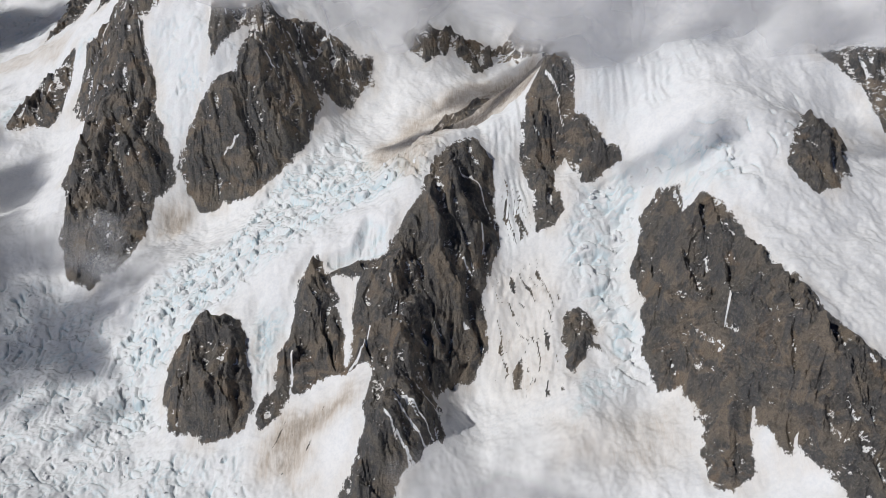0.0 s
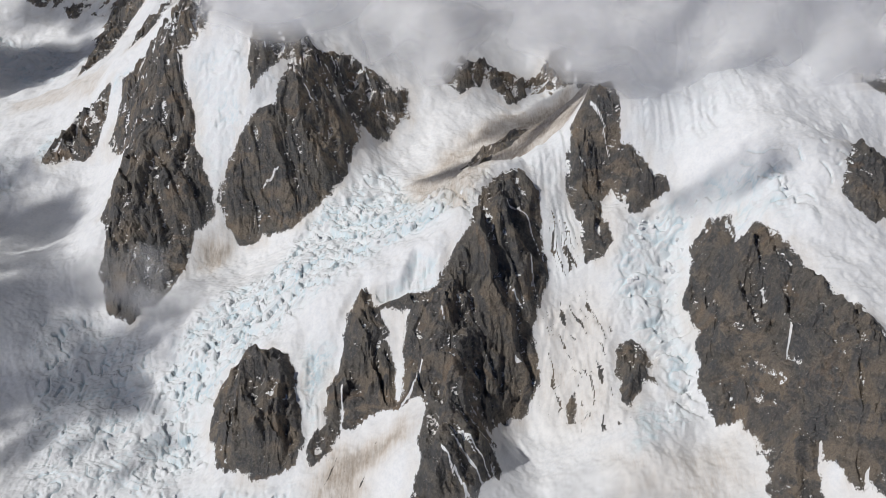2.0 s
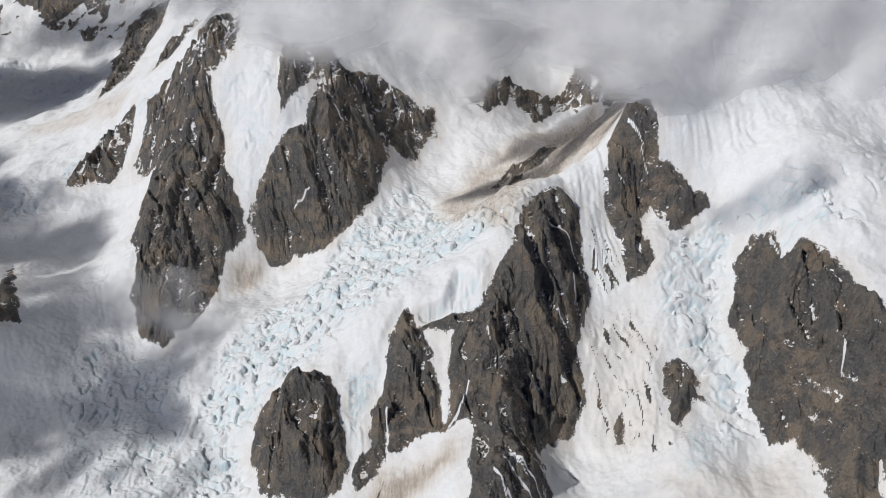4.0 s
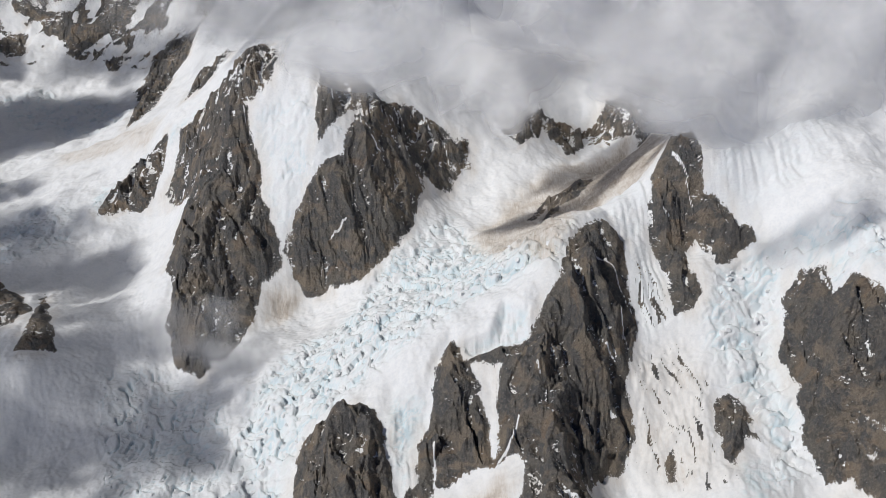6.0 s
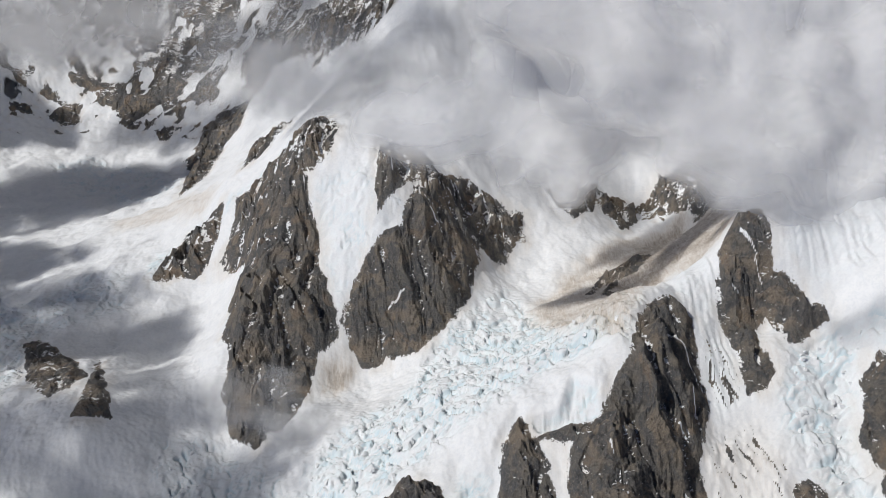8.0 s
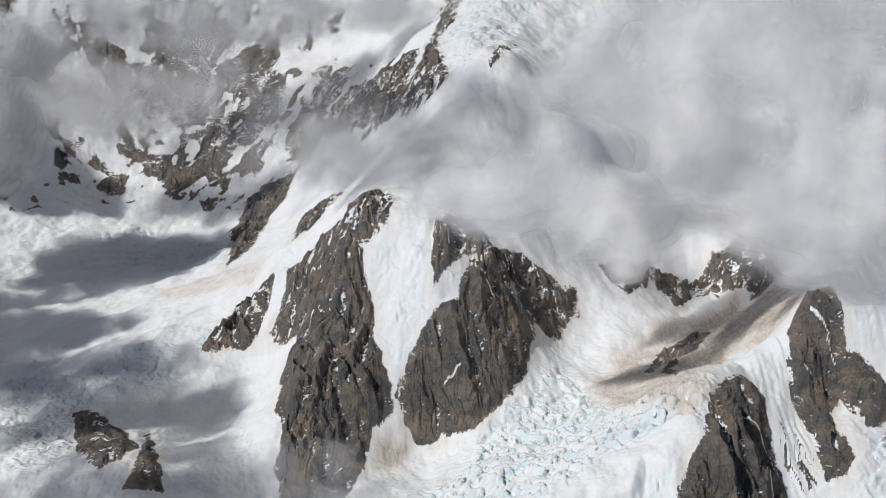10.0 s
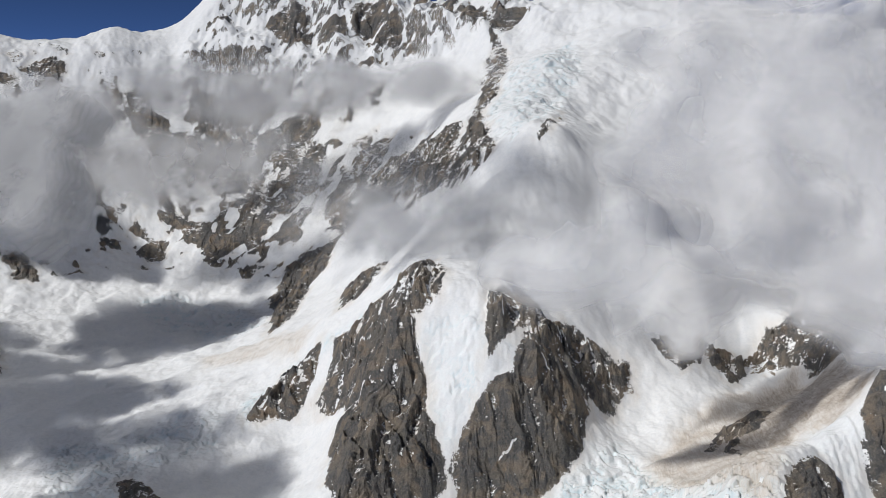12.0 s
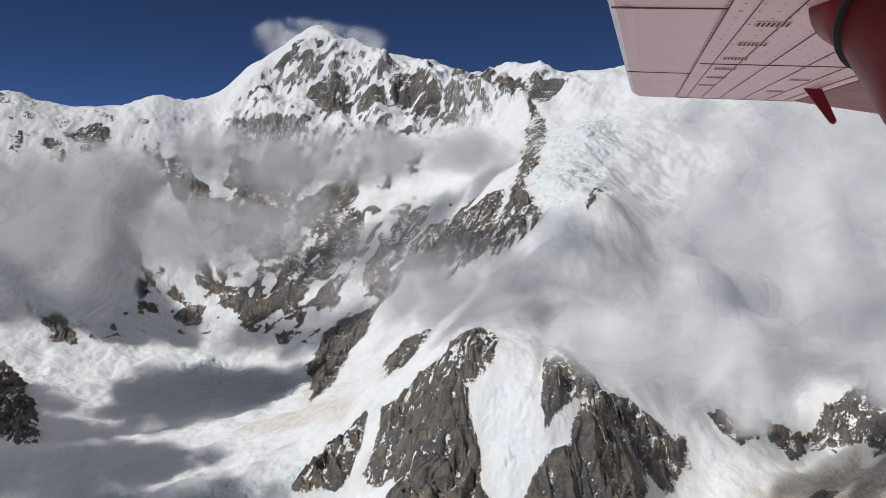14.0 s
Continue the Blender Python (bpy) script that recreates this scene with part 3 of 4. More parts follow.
def patch(name, reach=60.0, ragged=1.0):
    """Signed metres inside an outline over the whole land; its edge wanders a little."""
    poly = OUTLINES[name]
    px, py = [p[0] for p in poly], [p[1] for p in poly]
    near = (gx > min(px) - reach) & (gx < max(px) + reach) & (gy > min(py) - reach) & (gy < max(py) + reach)
    d = np.full(gx.shape, -reach)
    wx, wy = gx[near] + ragged * (warp_x[near] - gx[near]) * 0.45, gy[near] + ragged * (warp_y[near] - gy[near]) * 0.45
    d[near] = np.maximum(inside(poly, wx, wy), -reach)
    return d


ROCKS = [n for n in OUTLINES if n in ROCK_LABELS]
label_of = np.zeros(gx.shape, np.int16)
rock_in = np.full(gx.shape, -60.0)
fingers = gx + 0.16 * gy + 22 * fractal(gx / 130, gy / 130, 31, 3)
comb = 4.0 * fractal(fingers / 26, gy / 40, 35, 3, 0.6)
for k, n in enumerate(ROCKS):
    d = patch(n, ragged=1.3)
    d = np.where(d > -30, d + comb * (0.4 if n.startswith("island") else 1 + 2.2 * smooth(2300, 3300, gy)), d)
    label_of[(d > -2) & (d > rock_in)] = k + 1
    rock_in = np.maximum(rock_in, d)
for n in ("gully_snow", "shoulder_snow", "cirque_snow", "cirque_snow_b"):
    rock_in = np.minimum(rock_in, -patch(n))
far = smooth(2300, 3300, gy)
cirque = smooth(3250, 3450, gy) * smooth(-500, -750, gx)
rock_in = rock_in - 80 * cirque * smooth(0.12, 0.42, fractal((gx + 0.5 * gy) / 190, (gy - 0.4 * gx) / 130, 131, 4, 0.55))
crags = smooth(2950, 3150, gy) * (1 - smooth(3950, 4200, gy)) * smooth(-950, -1150, gx) * smooth(270, 400, gz)
rock_in = np.maximum(rock_in, np.where(crags > 0.5, 60 * (fractal((gx - 0.6 * gy) / 120, (gy + 0.4 * gx) / 80, 137, 4, 0.55) - 0.42), -60))
rock_at = np.clip(0.5 + rock_in / (26 + 26 * far), 0, 1)
rise = smooth(0, 44 + 10 * far, rock_in) * (1 - 0.65 * smooth(2900, 3500, gy))
# snow left in some of the gullies
gully = smooth(-0.55, -1.0, ridged(fingers / 44, gy / 90, 47, 2, 0.5)) * smooth(0.05, 0.3, fractal(gx / 170, gy / 120, 33, 2) + 0.25 * smooth(1700, 2000, gy))
rock_at = np.minimum(rock_at, 1 - 0.8 * gully * (1 - 0.6 * far))

# snow: soft swells and drifts
soft = 1 - smooth(-20, 10, rock_in)
gz += soft * (11 * fractal(gx / 130, gy / 130, 21, 3) + 1.5 * fractal((gx + 0.4 * gy) / 26, (gy - 0.4 * gx) / 38, 25, 4, 0.6) + 0.9 * fractal(gx / 8, gy / 8, 29, 2) * smooth(2600, 1800, gy) + 0.8 * ridged((gx + 0.6 * gy) / 19, (gy - 0.6 * gx) / 34, 27, 3, 0.6) * smooth(-0.3, 0.5, fractal(gx / 110, gy / 110, 28, 2)))
# rock: buttresses and gullies down the fall of the slope
lean = fingers
island = np.isin(label_of, [ROCKS.index("island_rock") + 1, ROCKS.index("island_rock_b") + 1])
rise = np.where(island, 0.35 * rise, rise)
quick = np.where(island, 0.4, 1.0) * smooth(0, 18, rock_in) * (1 - 0.65 * smooth(2900, 3500, gy))
gz += quick * (9 * ridged(lean / 44, gy / 90, 47, 2, 0.5) + 2 * ridged((lean - 0.2 * gy) / 19, gy / 60, 45, 2, 0.5) - 4)
stony = rock_in > -4
su, sv = (lean + 0.5 * (warp_x - gx))[stony], (gy + 0.5 * (warp_y - gy))[stony]
gz[stony] += (quick * (1 + 0.8 * far))[stony] * (9 * shards((su + 0.25 * sv) / 40, (sv - 0.2 * su) / 66, 111) + 4.5 * shards((su - 0.3 * sv) / 17, sv / 27, 117) + 2.6 * shards(su / 8, sv / 12, 123))
gz += rise * (17 * ridged(lean / 95, gy / 230, 41, 2) + 5 * ridged(lean / 44, gy / 90, 47, 2, 0.5) + 4.5 * ridged((lean + 0.7 * gy) / 34, (gy - 0.5 * gx) / 40, 53, 3, 0.55) + 1.2 * ridged((lean - 0.9 * gy) / 16, (gy + 0.6 * gx) / 22, 57, 2, 0.5) + 0.8 * perlin(lean / 4.5, gy / 6, 59) - 8)
gz += 2 * smooth(-6, 14, rock_in)

# crests that part the lit and the shaded faces
for line in CRESTS:
    lx, ly = [p[0] for p in line], [p[1] for p in line]
    on = (gx > min(lx) - 45) & (gx < max(lx) + 45) & (gy > min(ly) - 45) & (gy < max(ly) + 45)
    wx, wy = gx[on] + 0.6 * (warp_x[on] - gx[on]), gy[on] + 0.6 * (warp_y[on] - gy[on])
    d = np.full(wx.shape, 99.0)
    for (ax, ay), (bx, by) in zip(line, line[1:]):
        t_ = np.clip(((wx - ax) * (bx - ax) + (wy - ay) * (by - ay)) / ((bx - ax) ** 2 + (by - ay) ** 2 + 1e-9), 0, 1)
        d = np.minimum(d, np.hypot(wx - ax - t_ * (bx - ax), wy - ay - t_ * (by - ay)))
    gz[on] += rise[on] * 17 * np.clip(1 - d / 36, 0, 1)
for line in CLEFTS:
    for (ax, ay), (bx, by) in zip(line, line[1:]):
        on = (gx > min(ax, bx) - 12) & (gx < max(ax, bx) + 12) & (gy > min(ay, by) - 12) & (gy < max(ay, by) + 12)
        wx, wy = gx[on] + 0.2 * (warp_x[on] - gx[on]), gy[on] + 0.2 * (warp_y[on] - gy[on])
        t_ = np.clip(((wx - ax) * (bx - ax) + (wy - ay) * (by - ay)) / ((bx - ax) ** 2 + (by - ay) ** 2 + 1e-9), 0, 1)
        gz[on] -= 11 * np.clip(1 - np.hypot(wx - ax - t_ * (bx - ax), wy - ay - t_ * (by - ay)) / 7, 0, 1)
# thin snow left along ledges and cracks
for ax, ay, bx, by in STREAKS:
    on = (gx > min(ax, bx) - 15) & (gx < max(ax, bx) + 15) & (gy > min(ay, by) - 15) & (gy < max(ay, by) + 15)
    wx, wy = gx[on] + 0.25 * (warp_x[on] - gx[on]), gy[on] + 0.25 * (warp_y[on] - gy[on])
    t_ = ((wx - ax) * (bx - ax) + (wy - ay) * (by - ay)) / ((bx - ax) ** 2 + (by - ay) ** 2 + 1e-9)
    d = np.hypot(wx - ax - np.clip(t_, 0, 1) * (bx - ax), wy - ay - np.clip(t_, 0, 1) * (by - ay))
    rock_at[on] = np.minimum(rock_at[on], np.clip(d / (3.6 - 1.6 * np.clip(t_, 0, 1)), 0, 1))

# icefalls: blocks parted by crevasses
ice_at, seam_at = np.zeros(gx.shape), np.zeros(gx.shape)
for n, size, tall, blue, flow in (
    ("icefall", 26.0, 15.0, 0.55, (0.75, 0.66)), ("cornice_ice", 20.0, 11.0, 0.9, (0.3, 0.95)), ("rib_ice", 44.0, 12.0, 0.4, (0.2, 0.98)), ("bowl_seracs", 46.0, 11.0, 0.3, (0.6, 0.8)),
    ("left_seracs", 28.0, 7.0, 0.3, (0.4, 0.92)), ("gully_ice", 30.0, 6.5, 0.3, (0.1, 0.99)), ("hanging_icefall", 34.0, 12.0, 0.5, (0.1, 0.99)), ("lower_seracs", 27.0, 5.0, 0.3, (0.7, 0.7)),
    ("ice_tongue", 20.0, 4.0, 0.8, (0.0, 1.0)), ("upper_crevasses", 38.0, 7.0, 0.35, (0.8, 0.6)),
):
    d = patch(n)
    on = (d > -30)
    a = (smooth(-25, 25, d) * soft)[on]
    bx_, by_ = 1.6 * warp_x[on] - 0.6 * gx[on], 1.6 * warp_y[on] - 0.6 * gy[on]
    wx, wy = (bx_ * flow[1] - by_ * flow[0]) / size, (bx_ * flow[0] + by_ * flow[1]) / (size * 0.52)
    gate = smooth(-0.25, 0.3, perlin(gx[on] / 47, gy[on] / 47, 15))
    height, gap = blocks(wx, wy, 5)
    h2, gap2 = blocks(wx * 2.1, wy * 2.1, 9)
    crack = (1 - smooth(0.03, 0.19, gap)) * gate
    crack2 = 1 - smooth(0.03, 0.2, gap2)
    gz[on] += a * (tall * (height - 0.5) + 0.4 * tall * (h2 - 0.5) - 0.25 * tall * crack - 0.1 * tall * crack2)
    ice_at[on] = np.maximum(ice_at[on], a * blue)
    seam_at[on] = np.maximum(seam_at[on], a * min(1.0, 1.6 * blue) * np.maximum(crack, 0.25 * crack2 * gate))

# single crevasses in the snow
for n in ("upper_crevasses", "right_cracks", "lower_seracs"):
    a = smooth(-10, 20, patch(n)) * soft
    slot = (1 - smooth(0.025, 0.08, np.abs(perlin((gx + 0.5 * gy) / 34, (gy - 0.5 * gx) / 60, 97)))) * smooth(0.06, 0.22, perlin(gx / 37, gy / 37, 98)) * a
    gz -= 7 * slot
    seam_at = np.maximum(seam_at, 0.9 * slot)

# the smooth terrace with its ice cliff, and fluted snow
terrace = smooth(-10, 40, patch("snow_terrace")) * soft
gz += 10 * terrace
cliff = patch("ice_cliff")
gz -= smooth(-6, 16, cliff) * soft * (18 + 6 * ridged(gx / 10, gy / 70, 61, 2))
ice_at = np.maximum(ice_at, 0.95 * smooth(-5, 10, cliff))
for n, tall in (("flutes", 3.6), ("flutes_b", 2.6), ("ice_tongue", 3.5), ("gully_ice", 2.2)):
    a = smooth(-15, 20, patch(n)) * soft
    gz += a * tall * (0.35 + 0.65 * smooth(-0.5, 0.5, perlin(gx / 21, gy / 75, 62))) * ridged((gx + 0.1 * gy + 9 * perlin(gx / 40, gy / 80, 66)) / 14, gy / 260, 67, 3, 0.65)
    ice_at = np.maximum(ice_at, 0.25 * a)
ice_at = np.maximum(ice_at, 0.9 * smooth(-8, 12, patch("blue_pool")))
flute_foot = smooth(-6, 12, patch("flutes")) * smooth(1450, 1330, gy)
rock_at = np.maximum(rock_at, 0.6 * flute_foot * soft * smooth(0.75, 1.15, ridged((fingers + 0.1 * gy) / 11, gy / 120, 141, 3, 0.6)))
# dirty ice down the chute, rough with runnels
chute = smooth(-20, 20, patch("dirt_chute")) * soft
gz += chute * (2.2 * ridged((gx + 9 * perlin(gx / 30, gy / 40, 63)) / 21, gy / 70, 64, 3, 0.6) + 1.2 * fractal(gx / 9, gy / 14, 65, 3))
rock_at = np.maximum(rock_at, 0.85 * chute * smooth(0.3, 0.7, fractal(fingers / 8, gy / 52, 68, 4, 0.65)))
# the far wall: snow ribs and broken ice, kept off the skyline
wall = smooth(3550, 3950, gy + 0.12 * gx)
crest = np.full(gx.shape, 400.0)
for (ax, ay, _az), (bx, by, _bz) in zip(LINES["skyline"], LINES["skyline"][1:]):
    t_ = np.clip(((gx - ax) * (bx - ax) + (gy - ay) * (by - ay)) / ((bx - ax) ** 2 + (by - ay) ** 2), 0, 1)
    crest = np.minimum(crest, np.hypot(gx - ax - t_ * (bx - ax), gy - ay - t_ * (by - ay)))
behind_crest = gy > np.interp(gx, [p[0] for p in LINES["skyline"]], [p[1] for p in LINES["skyline"]])
bold = wall * (0.05 + 0.95 * smooth(10, 300, crest) * ~behind_crest)
skew = gx + 40 * fractal(gx / 300, gy / 300, 70, 2)
gz += bold * (75 * ridged((skew + 0.5 * gy) / 380, gy / 460, 71, 2) + 16 * ridged((skew - 0.35 * gy) / 150, gy / 170, 77, 3, 0.6) + 6 * fractal(gx / 34, gy / 45, 83, 3))
gz += (1 - wall) * smooth(2300, 2700, gy) * soft * (9 * fractal(gx / 160, gy / 200, 87, 4, 0.42) + 2 * ridged(gx / 60, gy / 80, 88, 3) * smooth(-0.1, 0.5, fractal(gx / 220, gy / 220, 89, 2)))

dirt_at = np.zeros(gx.shape)
for n, much in (("dirt_basin", 0.72), ("dirt_dark", 0.85), ("dirt_apron", 0.8), ("dirt_chute", 0.45), ("dirt_foot", 0.5), ("dirt_gully", 0.8), ("dirt_bowl", 0.55)):
    dirt_at = np.maximum(dirt_at, much * smooth(-30, 35, patch(n, ragged=2.0)))
dirt_at = np.maximum(dirt_at, 0.42 * smooth(-34, -6, rock_in) * smooth(0.0, 0.7, 0.35 + fractal(gx / 60, gy / 90, 99, 3)) * (1 - wall))
rock_at = np.maximum(rock_at, 0.7 * smooth(-10, 25, patch("dirt_apron", ragged=2.0)) * soft * smooth(0.45, 0.8, fractal((gx - 0.5 * gy) / 13, (gy + 0.5 * gx) / 60, 69, 3)))
slope_x, slope_y = np.gradient(gz, axis=1) / np.gradient(gx, axis=1), np.gradient(gz, axis=0) / np.gradient(gy, axis=0)
steep = np.hypot(slope_x, slope_y)
# rock shows through on the steep parts of the far wall; snow lodges in hollows
rock_at = np.maximum(rock_at, wall * smooth(10, 120, crest) * smooth(1.15, 1.9, steep + 0.5 * fractal(gx / 40, gy / 50, 91, 4)) * 0.55)
hollow = sum(np.roll(gz, (dy, dx), (0, 1)) for dy, dx in ((4, 0), (-4, 0), (0, 4), (0, -4))) / 4 - gz
dust_at = np.clip(0.07 + 0.16 * wall + 0.3 * smooth(470, 620, gz) * (1 - wall) + 0.27 * smooth(1720, 2050, gy) * (1 - 0.75 * far) + 0.35 * fractal(gx / 70, gy / 70, 95, 2) + 0.07 * np.clip(hollow, -4, 6) * (1 - 0.8 * far), 0, 1.4)


def land(name, chosen, text, category="", kind="", facets=False):
    """One piece of the land: the quads chosen, with what lies on them."""
    faces = np.argwhere(chosen)
    if not len(faces):
        return None
    a = faces[:, 0] * NX + faces[:, 1]
    quads = np.stack([a, a + 1, a + NX + 1, a + NX], 1)
    used, back = np.unique(quads, return_inverse=True)
    me = bpy.data.meshes.new(name)
    co = np.stack([gx.ravel()[used], gy.ravel()[used], gz.ravel()[used]], 1)
    me.vertices.add(len(used))
    me.vertices.foreach_set("co", co.astype(np.float32).ravel())
    me.loops.add(quads.size)
    me.loops.foreach_set("vertex_index", back.astype(np.int32).ravel())
    me.polygons.add(len(quads))
    me.polygons.foreach_set("loop_start", np.arange(0, quads.size, 4, dtype=np.int32))
    me.polygons.foreach_set("use_smooth", np.full(len(quads), not facets))
    for key, values in (("rock", rock_at), ("dirt", dirt_at), ("ice", ice_at), ("seam", seam_at), ("dusting", dust_at)):
        me.attributes.new(key, "FLOAT", "POINT").data.foreach_set("value", values.ravel()[used].astype(np.float32))
    me.update(calc_edges=True)
    me.materials.append(MOUNTAIN)
    return tagged(new(name, me), text, category, kind=kind)


def separate(chosen, least=60):
    """The connected pieces of a choice of quads, largest first; crumbs are left out."""
    left = {(int(j), int(i)) for j, i in np.argwhere(chosen)}
    pieces = []
    while left:
        todo = [left.pop()]
        found = list(todo)
        while todo:
            j, i = todo.pop()
            for q in ((j + 1, i), (j - 1, i), (j, i + 1), (j, i - 1)):
                if q in left:
                    left.remove(q)
                    todo.append(q)
                    found.append(q)
        if len(found) >= least:
            pieces.append(found)
    masks = []
    for found in sorted(pieces, key=len, reverse=True):
        mask = np.zeros(chosen.shape, bool)
        mask[tuple(np.array(found).T)] = True
        masks.append(mask)
    return masks


label_of[(label_of == 0) & (wall > 0.5)] = 200
for k, (n, *_rest) in enumerate(ICE_PIECES):
    d = patch(n)
    label_of[(label_of == 0) & (d > 0)] = 100 + k
quad_label = label_of[:-1, :-1].copy()
rock_pieces = {}
for k, n in enumerate(ROCKS):
    rock_pieces[n] = separate(quad_label == k + 1)
    quad_label[quad_label == k + 1] = 0
    for mask in rock_pieces[n]:
        quad_label[mask] = k + 1
land("ground", quad_label == 0, "bright snow-covered glacier ground between rock walls", "ground", "structure")
far_peak = land("mountain_peak", quad_label == 200, "distant snow-covered mountain wall and peak with bare rock ribs", "mountain")
for k, n in enumerate(ROCKS):
    for here in rock_pieces[n]:
        if n.startswith(("peak_rock", "ridge_rock")):
            land(ROCK_LABELS[n][0], here, ROCK_LABELS[n][1], facets=True).parent = far_peak
            continue
        snowy = here & (rock_at[:-1, :-1] < 0.45)
        solid = separate(here & ~snowy, 40)
        if not solid:
            continue
        snowy = here & ~np.logical_or.reduce(solid)
        piece, *_others = [land(ROCK_LABELS[n][0], bit, ROCK_LABELS[n][1], "rock", facets=True) for bit in solid]
        patch_ = land("snow_gully", snowy, "white snow lodged in gullies and along the rim")
        if piece and patch_:
            patch_.parent = piece
            patch_["kind"] = "stuff"
ice_front = cliff[:-1, :-1] > 0
for k, (n, name, text) in enumerate(ICE_PIECES):
    here = quad_label == 100 + k
    if n == "snow_terrace":
        terrace_ob = land(name, here & ~ice_front, text, "glacier")
        land("ice_cliff", here & ice_front, "fluted pale blue ice cliff").parent = terrace_ob
    else:
        for piece in separate(here, 20):
            land(name, piece, text, "glacier")


# the rest of the country, under the flier and out to the sides
cx, cy = np.meshgrid(np.linspace(-4600, 4600, 150), np.linspace(-4600, 4900, 155))
cz = np.clip(lie(cx, cy), 20, 1700) - 110 * smooth(3200, 3800, cy)
cz = np.where(cy < 700, 60 + 90 * fractal(cx / 900, cy / 900, 101, 4) + 0.12 * np.clip(-cy - 1500, 0, 4000), cz) - 45
me = bpy.data.meshes.new("ground")
fi = (np.arange(154)[:, None] * 150 + np.arange(149)[None]).ravel()
me.from_pydata(np.stack([cx, cy, cz], 2).reshape(-1, 3).tolist(), [], np.stack([fi, fi + 1, fi + 151, fi + 150], 1).tolist())
me.polygons.foreach_set("use_smooth", np.ones(len(fi), bool))
me.materials.append(MOUNTAIN)
tagged(new("ground", me), "wide snow-covered valley glacier ground", "ground", kind="structure")


# ---- clouds ----
def cloud(name, text, middle, along, across, lumps, layers=5, seed=0, thick=0.8, size=(90, 60), depth=90.0, cover=0.15, lump=170.0, torn=1.0, mist=None, gaps=(), core=0.0, bulge=0.0):
    """A bank of mist: billowing veils over one another, thin at their ragged rims."""
    m, a, b = (np.array(v, float) for v in (middle, along, across))
    n = np.cross(a, b)
    n /= np.linalg.norm(n)
    base = tagged(new(name), text, "cloud")
    base.location = middle
    la, lb = np.linalg.norm(a), np.linalg.norm(b)
    for k in range(layers):
        nu, nv = size
        u, v = np.meshgrid(np.linspace(-1, 1, nu), np.linspace(-1, 1, nv))
        su, sv = u * la / lump, v * lb / lump
        off = depth * (k / max(1, layers - 1) - 0.5)
        puff = lumps * (0.6 * fractal(su * 0.6 + 0.13 * k, sv * 0.6, seed, 2) + 0.8 * np.sqrt(fractal(su + 0.06 * k, sv + 0.04 * k, seed + 31, 3, 0.4) ** 2 + 0.03))
        p = u[..., None] * a + v[..., None] * b + (off + puff + bulge * (0.5 - 0.55 * np.clip(-v + 0.35, 0, 2) ** 2))[..., None] * n
        wu, wv = u + 0.22 * torn * fractal(su * 0.7, sv * 0.7, seed + 83, 3), v + 0.3 * torn * fractal(su * 0.7, sv * 0.7, seed + 91, 3)
        rim = 1 - np.hypot(wu, wv) ** 2.2
        dense = smooth(-0.25, 0.55, rim + cover + 0.65 * torn * fractal(su * 0.8 + 0.08 * k, sv * 0.8, seed + 57, 4, 0.55) - 0.25)
        dense *= smooth(0.0, 0.3, 1 - np.abs(wu)) * smooth(0.0, 0.3, 1 - np.abs(wv)) * smooth(0.0, 0.12, 1 - np.abs(u)) * smooth(0.0, 0.12, 1 - np.abs(v)) * (thick + max(0.0, core - thick) * (1 - k / max(1, layers - 1)) ** 3)
        for qx, qy, qz, reach in gaps:
            far_off = np.linalg.norm(p + m - np.array((qx, qy, qz)), axis=2) + 0.35 * reach * fractal(su * 1.5, sv * 1.5, seed + 7, 3)
            dense = dense * (0.12 + 0.88 * smooth(0.45 * reach, 1.1 * reach, far_off))
        keep = np.argwhere(np.maximum.reduce([dense[:-1, :-1], dense[1:, :-1], dense[:-1, 1:], dense[1:, 1:]]) > 0.015)
        if not len(keep):
            continue
        i = keep[:, 0] * nu + keep[:, 1]
        quads = np.stack([i, i + 1, i + nu + 1, i + nu], 1)
        used, back = np.unique(quads, return_inverse=True)
        me = bpy.data.meshes.new("billow")
        me.from_pydata(p.reshape(-1, 3)[used].tolist(), [], back.reshape(-1, 4).tolist())
        me.attributes.new("thick", "FLOAT", "POINT").data.foreach_set("value", dense.ravel()[used].astype(np.float32))
        me.polygons.foreach_set("use_smooth", np.ones(len(quads), bool))
        me.materials.append(mist or CLOUD)
        ob = new("billow", me)
        ob.parent = base
    return base


cloud("cloud_bank", "thick grey-white cloud bank lying against the mountain slope", (620, 1870, 895), (1020, 0, -230), (250, 455, 310), 115, 7, 1, 0.2, (230, 130), 100, 0.42, 300, gaps=((220, 1780, 660, 180),), core=0.95, bulge=190)
cloud("cloud", "grey billowing cloud hanging before a rock buttress", (-30, 1800, 690), (300, 0, -20), (40, 130, 125), 50, 7, 3, 0.16, (90, 60), 110, 0.2, 200, core=0.65, bulge=60)
cloud("cloud_veil", "thin grey cloud veil across the far ridge", (-1450, 3450, 1070), (1050, 60, 40), (0, 60, 130), 25, 7, 5, 0.30, (110, 40), 160, 0.14, 260, mist=DIM_MIST)
cloud("cloud_veil", "grey mist drifting before the bowl's dark wall", (-980, 2850, 760), (360, 60, 60), (0, 150, 240), 25, 7, 9, 0.17, (80, 50), 200, 0.1, 220, mist=DIM_MIST)
cloud("cloud_veil", "grey mist hanging below the far ridge", (-1800, 3150, 800), (560, 0, 40), (0, 120, 210), 30, 7, 19, 0.32, (80, 50), 200, 0.05, 260, mist=DIM_MIST)
